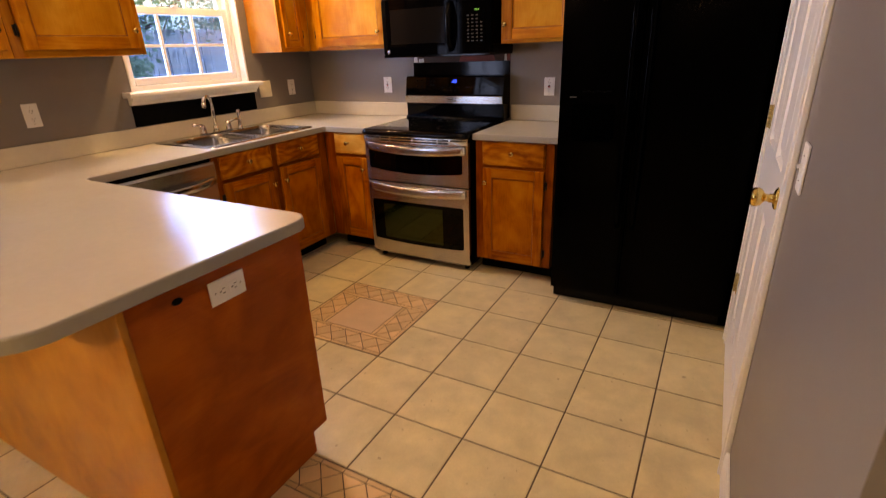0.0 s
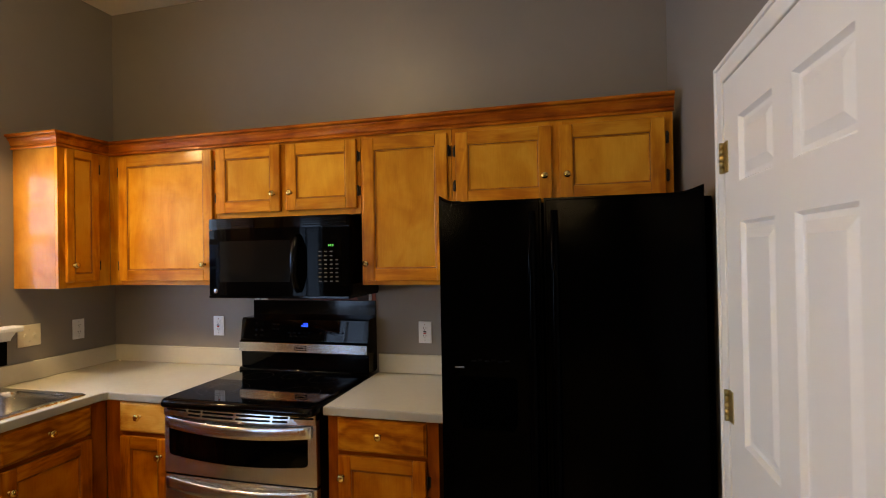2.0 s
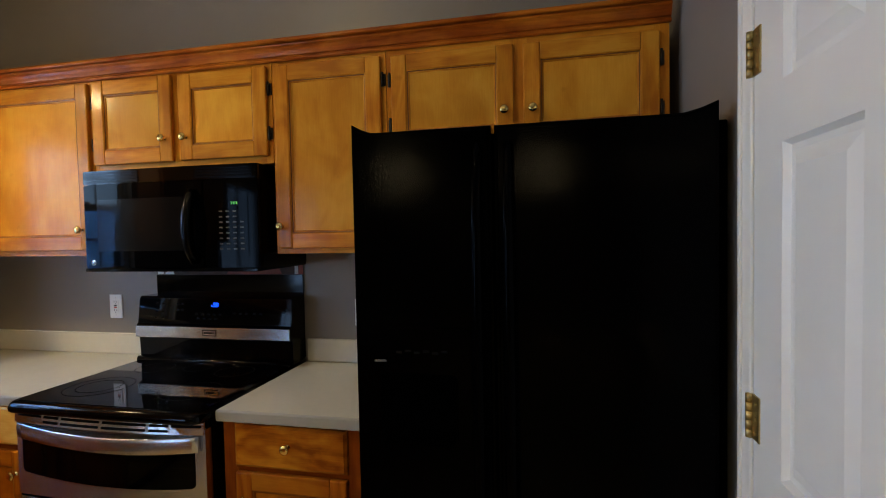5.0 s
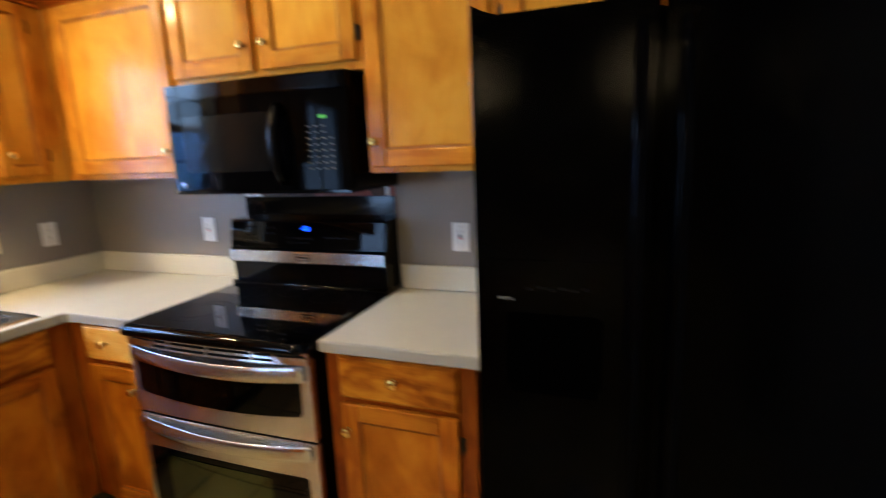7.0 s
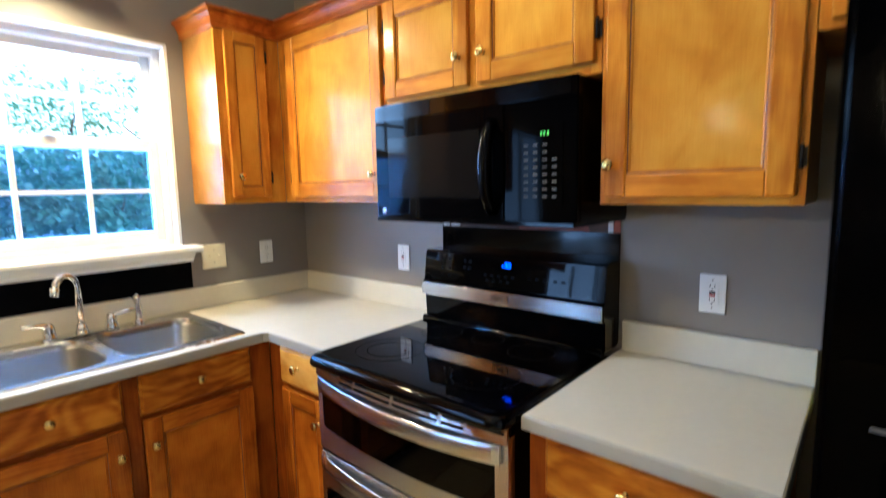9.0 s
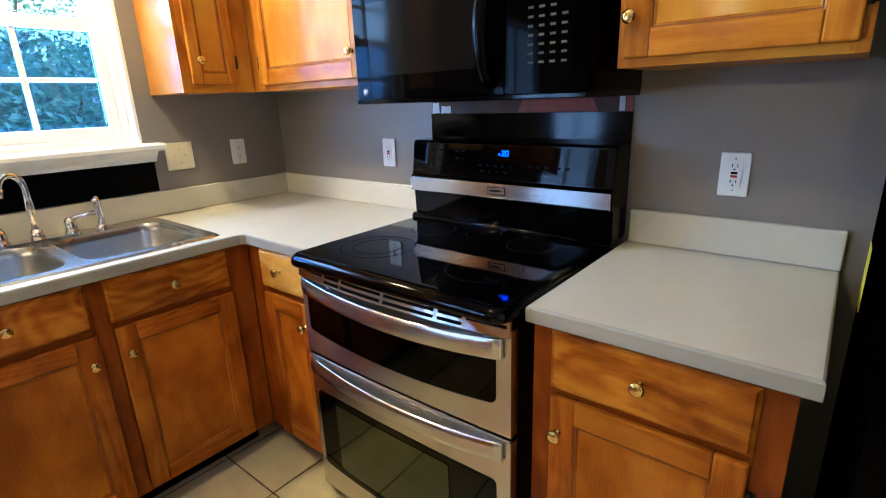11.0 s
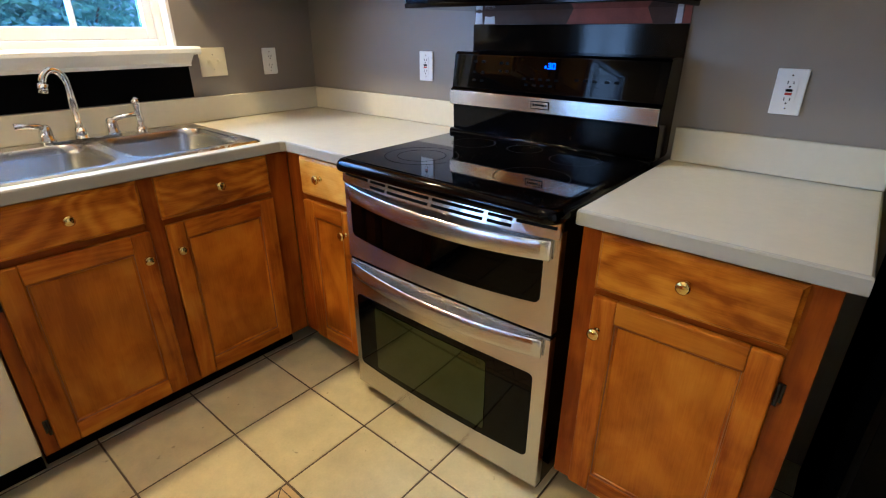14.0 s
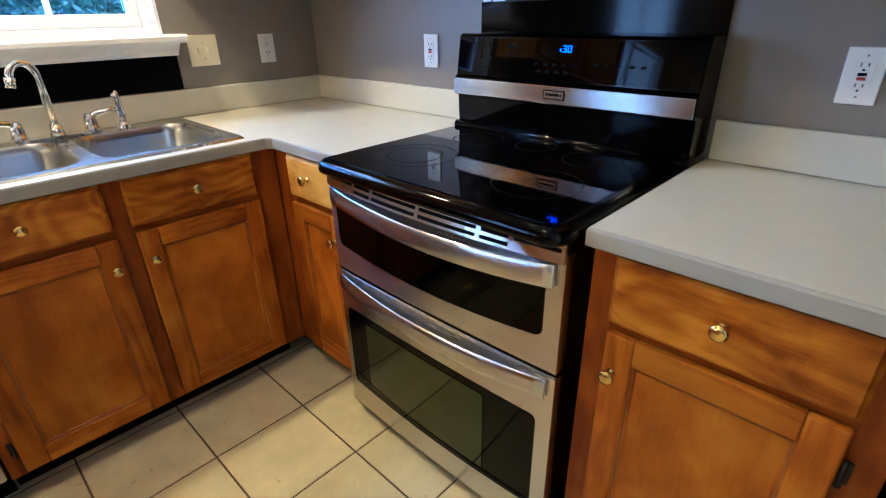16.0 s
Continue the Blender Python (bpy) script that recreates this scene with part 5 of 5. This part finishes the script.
for x0, x1, z0, z1 in ((1.381, 1.386, 1.0535, 1.0625), (1.389, 1.424, 1.0545, 1.0605), (1.429, 1.433, 1.0545, 1.0605)):
    box(b, (x0, -0.1447, z0), (x1, -0.1440, z1))
part("badge_print", b, slot_dark, guard)
tilt = math.degrees(math.atan2(0.016, 0.114))
PANEL_M = pose(0, -0.128, 1.092, -tilt, 0, 0)


def on_panel(name, x0, x1, v0, v1, mat, lift=0.0018, label=""):
    q = B()
    box(q, (x0, -lift, v0), (x1, 0.0004, v1))
    bmesh.ops.transform(q, matrix=PANEL_M, verts=q.verts)
    return part(name, q, mat, guard, label)


on_panel("control_glass", R0 + 0.014, R1 - 0.020, 0.004, 0.111, panel_glass, 0.0012, "glossy black control glass")
b = B()
for x0, x1, z0, z1 in ((1.396, 1.402, 0.0, 0.010), (1.408, 1.411, -0.001, 0.003), (1.410, 1.424, 0.018, 0.0215), (1.421, 1.4245, 0.0, 0.021), (1.412, 1.424, 0.008, 0.0115), (1.410, 1.424, -0.002, 0.0015),
                       (1.430, 1.4335, 0.0, 0.021), (1.4435, 1.447, 0.0, 0.021), (1.430, 1.447, 0.018, 0.0215), (1.430, 1.447, -0.002, 0.0015)):
    box(b, (1.42 + (x0 - 1.42) * 0.72, -0.0032, 0.080 + z0 * 0.78), (1.42 + (x1 - 1.42) * 0.72, -0.0018, 0.080 + z1 * 0.78))
bmesh.ops.transform(b, matrix=PANEL_M, verts=b.verts)
part("clock_digits", b, blue_digits, guard, "glowing blue clock digits")
for cx, cz in ((1.12, 0.092), (1.155, 0.092), (1.12, 0.056), (1.155, 0.056), (1.12, 0.028), (1.155, 0.028), (1.23, 0.09), (1.255, 0.09), (1.23, 0.064), (1.255, 0.064), (1.33, 0.045), (1.36, 0.045), (1.39, 0.045), (1.42, 0.045), (1.45, 0.045),
               (1.34, 0.026), (1.37, 0.026), (1.40, 0.026), (1.43, 0.026), (1.52, 0.05), (1.55, 0.05), (1.58, 0.05), (1.62, 0.05), (1.65, 0.05)):
    on_panel("key", cx - 0.007, cx + 0.007, cz - 0.004, cz + 0.003, dim_key, 0.0016)
b = B()
box(b, (1.028, -0.0125, 0.930), (1.795, -0.0015, 1.304), 0.001)
tagged(part("black_wall_panel", b, black_enamel), "glossy black panel on the wall behind the range", "wall panel")

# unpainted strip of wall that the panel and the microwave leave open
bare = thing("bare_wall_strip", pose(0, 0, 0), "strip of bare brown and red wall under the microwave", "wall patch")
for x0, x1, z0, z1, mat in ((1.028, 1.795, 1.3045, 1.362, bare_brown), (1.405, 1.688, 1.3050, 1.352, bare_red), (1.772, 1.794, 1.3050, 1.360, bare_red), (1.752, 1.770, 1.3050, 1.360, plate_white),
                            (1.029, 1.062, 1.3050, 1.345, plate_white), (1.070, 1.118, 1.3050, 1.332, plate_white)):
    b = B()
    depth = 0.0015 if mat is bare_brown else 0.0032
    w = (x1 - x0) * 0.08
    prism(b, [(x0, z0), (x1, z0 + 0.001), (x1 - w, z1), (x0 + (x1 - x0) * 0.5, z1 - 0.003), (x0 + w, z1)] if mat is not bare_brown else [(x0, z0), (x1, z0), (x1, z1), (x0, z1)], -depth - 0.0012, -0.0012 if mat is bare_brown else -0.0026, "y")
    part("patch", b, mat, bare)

# ---- microwave ----
mw = thing("microwave", pose(0, 0, 0), "glossy black over-the-range microwave", "microwave")
M0, M1, MZ0, MZ1, MF = 1.020, 1.815, 1.350, 1.757, -0.352
b = B()
box(b, (M0 + 0.002, MF, MZ0 + 0.012), (M1 - 0.002, -0.004, MZ1), 0.002)
part("body", b, black_enamel, mw)


def mw_y(x):
    u = (x - M0) / (M1 - M0)
    return MF - 0.020 - 0.015 * (1 - (2 * u - 1) ** 2)


def mw_skin(name, x0, x1, z0, z1, lift, mat, label="", thick=0.014, rnd=0.0):
    q = B()
    n = 16
    front = [(x0 + (x1 - x0) * k / n, mw_y(x0 + (x1 - x0) * k / n) - lift) for k in range(n + 1)]
    prism(q, front + [(x, yy + thick) for x, yy in front[::-1]], z0, z1)
    if rnd:
        bmesh.ops.bevel(q, geom=[e for e in q.edges if e.calc_face_angle(0) > 1.0], offset=rnd, segments=2, affect="EDGES")
    return part(name, q, mat, mw, label)


mw_skin("door", M0, 1.588, MZ0 + 0.014, 1.700, 0.0, mw_glass, "glossy black microwave door", 0.03, 0.003)
mw_skin("control_side", 1.590, M1, MZ0 + 0.014, 1.700, 0.0, mw_glass, "", 0.03, 0.003)
mw_skin("grille", M0, M1, 1.702, MZ1, 0.0, black_enamel, "black vent grille", 0.03, 0.003)
for k in range(4):
    mw_skin("grille_slat", M0 + 0.02, 1.30, 1.708 + k * 0.0115, 1.714 + k * 0.0115, 0.004, black_plastic, "", 0.006)
    mw_skin("grille_slat", 1.56, M1 - 0.02, 1.708 + k * 0.0115, 1.714 + k * 0.0115, 0.004, black_plastic, "", 0.006)
mw_skin("door_window", 1.090, 1.500, 1.432, 1.640, 0.0008, mw_window, "dark microwave window", 0.004)
b = B()
box(b, (M0 + 0.004, MF - 0.028, MZ0 - 0.001), (M1 - 0.004, -0.004, MZ0 + 0.0135), 0.003)
part("underside", b, black_enamel, mw)
b = B()
pts = [(1.548, mw_y(1.548) - 0.002 - 0.040 * math.sin(math.pi * k / 12) ** 0.6, 1.388 + 0.270 * k / 12) for k in range(13)]
tube(b, pts, [0.016 + 0.006 * math.sin(math.pi * k / 12) for k in range(13)], 12)
part("handle", b, black_plastic, mw, "curved black handle")
mw_skin("keypad", 1.636, 1.776, 1.408, 1.636, 0.0030, mw_glass, "raised glossy keypad", 0.006, 0.002)
mw_skin("display", 1.672, 1.745, 1.596, 1.622, 0.0036, mw_glass, "", 0.003)
for x in (1.708, 1.717, 1.728):
    mw_skin("display_digit", x, x + 0.006, 1.604, 1.6145, 0.0042, green_digits, "dim green display digit", 0.001)
for r_ in range(8):
    for c_ in range(4):
        if r_ < 2 and c_ == 3:
            continue
        x, z = 1.656 + c_ * 0.029, 1.576 - r_ * 0.0205
        mw_skin("key", x, x + 0.014, z, z + 0.0055, 0.0035, key_grey, "", 0.002)
b = B()
lathe(b, [(0, 0.0), (0.013, 0.0), (0.012, 0.002), (0, 0.0025)], pose(1.062, mw_y(1.062), 1.386, 90, 0, 0), 18)
part("badge", b, chrome, mw, "round steel badge")

# ---- refrigerator ----
fr = thing("refrigerator", pose(0, 0, 0), "textured black side-by-side refrigerator with dispenser", "refrigerator")
F0, F1, FS = 2.377, 3.264, 2.750
b = B()
box(b, (F0 + 0.002, -0.752, 0.004), (3.300, -0.045, 1.738), 0.004)
part("body", b, fridge_case, fr)


def fridge_door(x0, x1, horn_left):
    n = 14
    prof_ = []
    for k in range(n + 1):
        u = k / n
        s = u if horn_left else 1 - u
        z = 1.747 + 0.025 * max(0, 1 - s / 0.16) ** 1.5
        prof_.append((x0 + (x1 - x0) * u, z))
    q = B()
    prism(q, [(x0, 0.085), (x1, 0.085)] + prof_[::-1], -0.818, -0.756, "y")
    bmesh.ops.bevel(q, geom=[e for e in q.edges if e.calc_face_angle(0) > 1.0 and abs(e.verts[0].co.y - e.verts[1].co.y) < 1e-6 and e.verts[0].co.y < -0.8], offset=0.010, segments=3, affect="EDGES")
    # left side made sheenless black: paints in the dark of the gap there
    for f in q.faces:
        if f.normal.x < -0.9:
            f.material_index = 1
    return part("door", q, [fridge_black, fridge_case], fr)


left_door = fridge_door(F0, FS - 0.004, True)
right_door = fridge_door(FS + 0.004, F1, False)
for x, dr in ((FS - 0.036, left_door), (FS + 0.040, right_door)):
    b = B()
    pts = [(x, -0.822 - 0.044 * min(1, math.sin(math.pi * k / 20) * 2.2), 0.50 + 1.20 * k / 20) for k in range(21)]
    tube(b, pts, [0.012 + 0.004 * math.sin(math.pi * k / 20) for k in range(21)], 12)
    part("handle", b, fridge_black, dr, "long black bar handle")
b = B()
prism(b, rounded(F0 + 0.020, 0.930, FS - 0.062, 1.238, 0.012, 4), -0.824, -0.8165, "y")
disp = part("dispenser_frame", b, fridge_black, left_door, "black ice and water dispenser")
b = B()
prism(b, rounded(F0 + 0.070, 0.945, FS - 0.095, 1.120, 0.016, 4), -0.8246, -0.8235, "y")
part("dispenser_recess", b, fridge_case, disp)
b = B()
box(b, (F0 + 0.085, -0.846, 0.940), (FS - 0.105, -0.823, 0.950), 0.003)
part("drip_tray", b, fridge_case, disp)
b = B()
for k in range(6):
    box(b, (F0 + 0.115 + k * 0.024, -0.8256, 1.172 + 0.004 * (k % 2)), (F0 + 0.131 + k * 0.024, -0.8235, 1.178 + 0.004 * (k % 2)))
part("dispenser_keys", b, dim_key, disp)
b = B()
box(b, (F0 + 0.055, -0.8258, 1.148), (F0 + 0.088, -0.8235, 1.154), 0.0005)
part("badge", b, key_grey, disp, "tiny grey badge")
b = B()
box(b, (F0 + 0.01, -0.756, 0.010), (F1 - 0.01, -0.72, 0.080), 0.002)
part("kick_grille", b, black_plastic, fr)
for x in (F0 + 0.04, F1 - 0.04):
    b = B()
    box(b, (x - 0.03, -0.752, 1.7385), (x + 0.03, -0.70, 1.757), 0.005)
    part("hinge_cover", b, black_plastic, fr)
b = B()
box(b, (F0 + 0.0005, -0.14, 0.86), (F0 + 0.0022, -0.055, 1.01))
part("energy_tag", b, yellow_card, fr, "yellow card tag on the side")

# ---- outlets and switches ----


def plate(name, m, label, kind, mat=plate_white, w=0.072, h=0.117):
    t = thing(name, m, label, "switch" if "switch" in name else "outlet", "wall plates")
    q = B()
    box(q, (-w / 2, -0.006, -h / 2), (w / 2, 0, h / 2), 0.0025)
    part("cover_plate", q, mat, t)
    if kind in ("duplex", "gfci"):
        if kind == "gfci":
            q = B()
            prism(q, rounded(-0.017, -0.034, 0.017, 0.034, 0.003, 3), -0.0085, -0.005, "y")
            part("socket_face", q, mat, t)
            for z, mm in ((0.0045, slot_dark), (-0.0045, red_plastic)):
                q = B()
                box(q, (-0.008, -0.0105, z - 0.0033), (0.008, -0.008, z + 0.0033), 0.001)
                part("button", q, mm, t)
            zs_ = (0.021, -0.021)
        else:
            zs_ = (0.0195, -0.0195)
            for z in zs_:
                q = B()
                prism(q, rounded(-0.017, z - 0.0140, 0.017, z + 0.0140, 0.010, 5), -0.0085, -0.005, "y")
                part("socket_face", q, mat, t)
        for z in zs_:
            q = B()
            for x, hh in ((-0.0065, 0.0042), (0.0065, 0.0036)):
                box(q, (x - 0.0011, -0.0091, z + 0.003 - hh), (x + 0.0011, -0.0080, z + 0.003 + hh))
            lathe(q, [(0, 0), (0.0024, 0), (0.0024, 0.0006), (0, 0.0006)], pose(0, -0.0085, z - 0.0075, 90, 0, 0), 10)
            part("slots", q, slot_dark, t)
    else:
        for x in ((-0.023, 0.023) if kind == "double" else (0.0,)):
            q = B()
            box(q, (x - 0.0055, -0.0075, -0.012), (x + 0.0055, -0.005, 0.012), 0.001)
            box(q, (x - 0.0042, -0.0175, 0.000), (x + 0.0042, -0.006, 0.009), 0.002)
            part("toggle", q, mat, t)
    for z in ((0.042, -0.042) if kind not in ("double", "single") else (0.030, -0.030)):
        q = B()
        lathe(q, [(0, 0.0), (0.003, 0.0), (0.002, 0.001), (0, 0.0012)], pose(0, -0.006, z, 90, 0, 0), 8)
        part("screw", q, chrome, t)
    return t


plate("wall_outlet", pose(0.779, -0.0012, 1.147), "white ground-fault outlet on the wall beside the range", "gfci")
plate("wall_outlet", pose(2.075, -0.0012, 1.137), "white ground-fault outlet on the wall above the short counter", "gfci")
plate("wall_outlet", pose(0.0012, -0.253, 1.149, 0, 0, 90), "white duplex outlet on the window wall", "duplex")
plate("wall_outlet", pose(0.0012, -2.098, 1.154, 0, 0, 90), "white duplex outlet under the far cabinets", "duplex")
plate("light_switch", pose(0.0012, -0.530, 1.156, 0, 0, 90), "almond double light switch beside the window", "double", plate_almond, 0.118, 0.117)
plate("light_switch", pose(XR - 0.0012, -1.965, 1.105, 0, 0, -90), "white light switch beside the pantry door", "single")
plate("wall_outlet", pose(1.9542, -2.590, 0.797, 0, 90, 90), "white duplex outlet lying on the peninsula end", "duplex")

# ---- lamps ----

sl = thing("wall_spotlight", pose(0.0, -1.10, 2.53), "cream cylinder spotlight over the sink, tilted to the room, lit", "lamp")
TIP = Matrix.Translation(SPOT_AT - Vector((0.0, -1.10, 2.53))) @ (-SPOT_WAY).to_track_quat("Z", "Y").to_matrix().to_4x4()
b = B()
lathe(b, [(0.064, 0.0), (0.0665, 0.004), (0.0655, 0.06), (0.056, 0.20), (0.048, 0.232), (0.030, 0.246), (0.0, 0.250)], TIP, 32)
lathe(b, [(0.061, 0.001), (0.060, 0.06), (0.052, 0.19), (0.0, 0.20)], TIP, 32)
part("shade", b, lamp_shell, sl, "cream enamel cylinder shade")
b = B()
lathe(b, [(0.059, 0.006), (0.050, 0.011), (0.030, 0.014), (0, 0.015)], TIP, 28)
part("bulb", b, bulb_glow, sl, "glowing reflector bulb")
b = B()
tube(b, [TIP @ Vector((0, 0, 0.17)), TIP @ Vector((-0.03, -0.06, 0.21)), Vector((0.06, -0.075, 0.10)), Vector((0.012, -0.075, 0.10))], 0.014, 12)
part("arm", b, lamp_shell, sl)
b = B()
lathe(b, [(0, 0.022), (0.05, 0.020), (0.058, 0.010), (0.058, 0.0), (0, 0)], pose(0.001, -0.075, 0.10, 0, 90, 0), 24)
part("wall_plate", b, lamp_shell, sl)
cl = thing("ceiling_light", pose(1.36, -1.87, CEIL), "round flush ceiling light over the kitchen floor, lit", "lamp")
b = B()
lathe(b, [(0, 0.0), (0.085, 0.0), (0.088, -0.006), (0.080, -0.014), (0.030, -0.018), (0.0, -0.018)], Matrix(), 32)
part("base_ring", b, lamp_shell, cl)
for x, h in ((1.10, 2.20), (2.78, 2.20)):
    pl = thing("pendant_lamp", pose(x, -5.34, h), "small pendant lamp on a black cord in the dining room", "lamp", "dining lamps")
    b = B()
    lathe(b, [(0.0, 0.13), (0.02, 0.125), (0.03, 0.10), (0.03, 0.085), (0.0, 0.08)], Matrix(), 16)
    tube(b, [(0, 0, 0.12), (0, 0, CEIL - h - 0.01)], 0.005, 8)
    part("cord", b, black_plastic, pl)
    # unseen dome, added to block the lamp's upward light
    b = B()
    lathe(b, [(0.028, 0.116), (0.060, 0.112), (0.100, 0.098), (0.132, 0.070), (0.150, 0.030), (0.156, -0.012), (0.152, -0.012), (0.146, 0.030), (0.128, 0.067), (0.097, 0.093), (0.028, 0.110)], Matrix(), 28)
    part("shade", b, lamp_shell, pl, "domed shade added to keep lamplight off the ceiling")

# ---- floor pieces ----
for i, j in insets:
    inset(i, j)
for x, y in near_tiles:
    ob = new("tile", tile_me)
    ob.parent = floor
    ob.location = (x, y, 0)
    ob.rotation_euler = (0, 0, math.pi * rng.randint(0, 1))
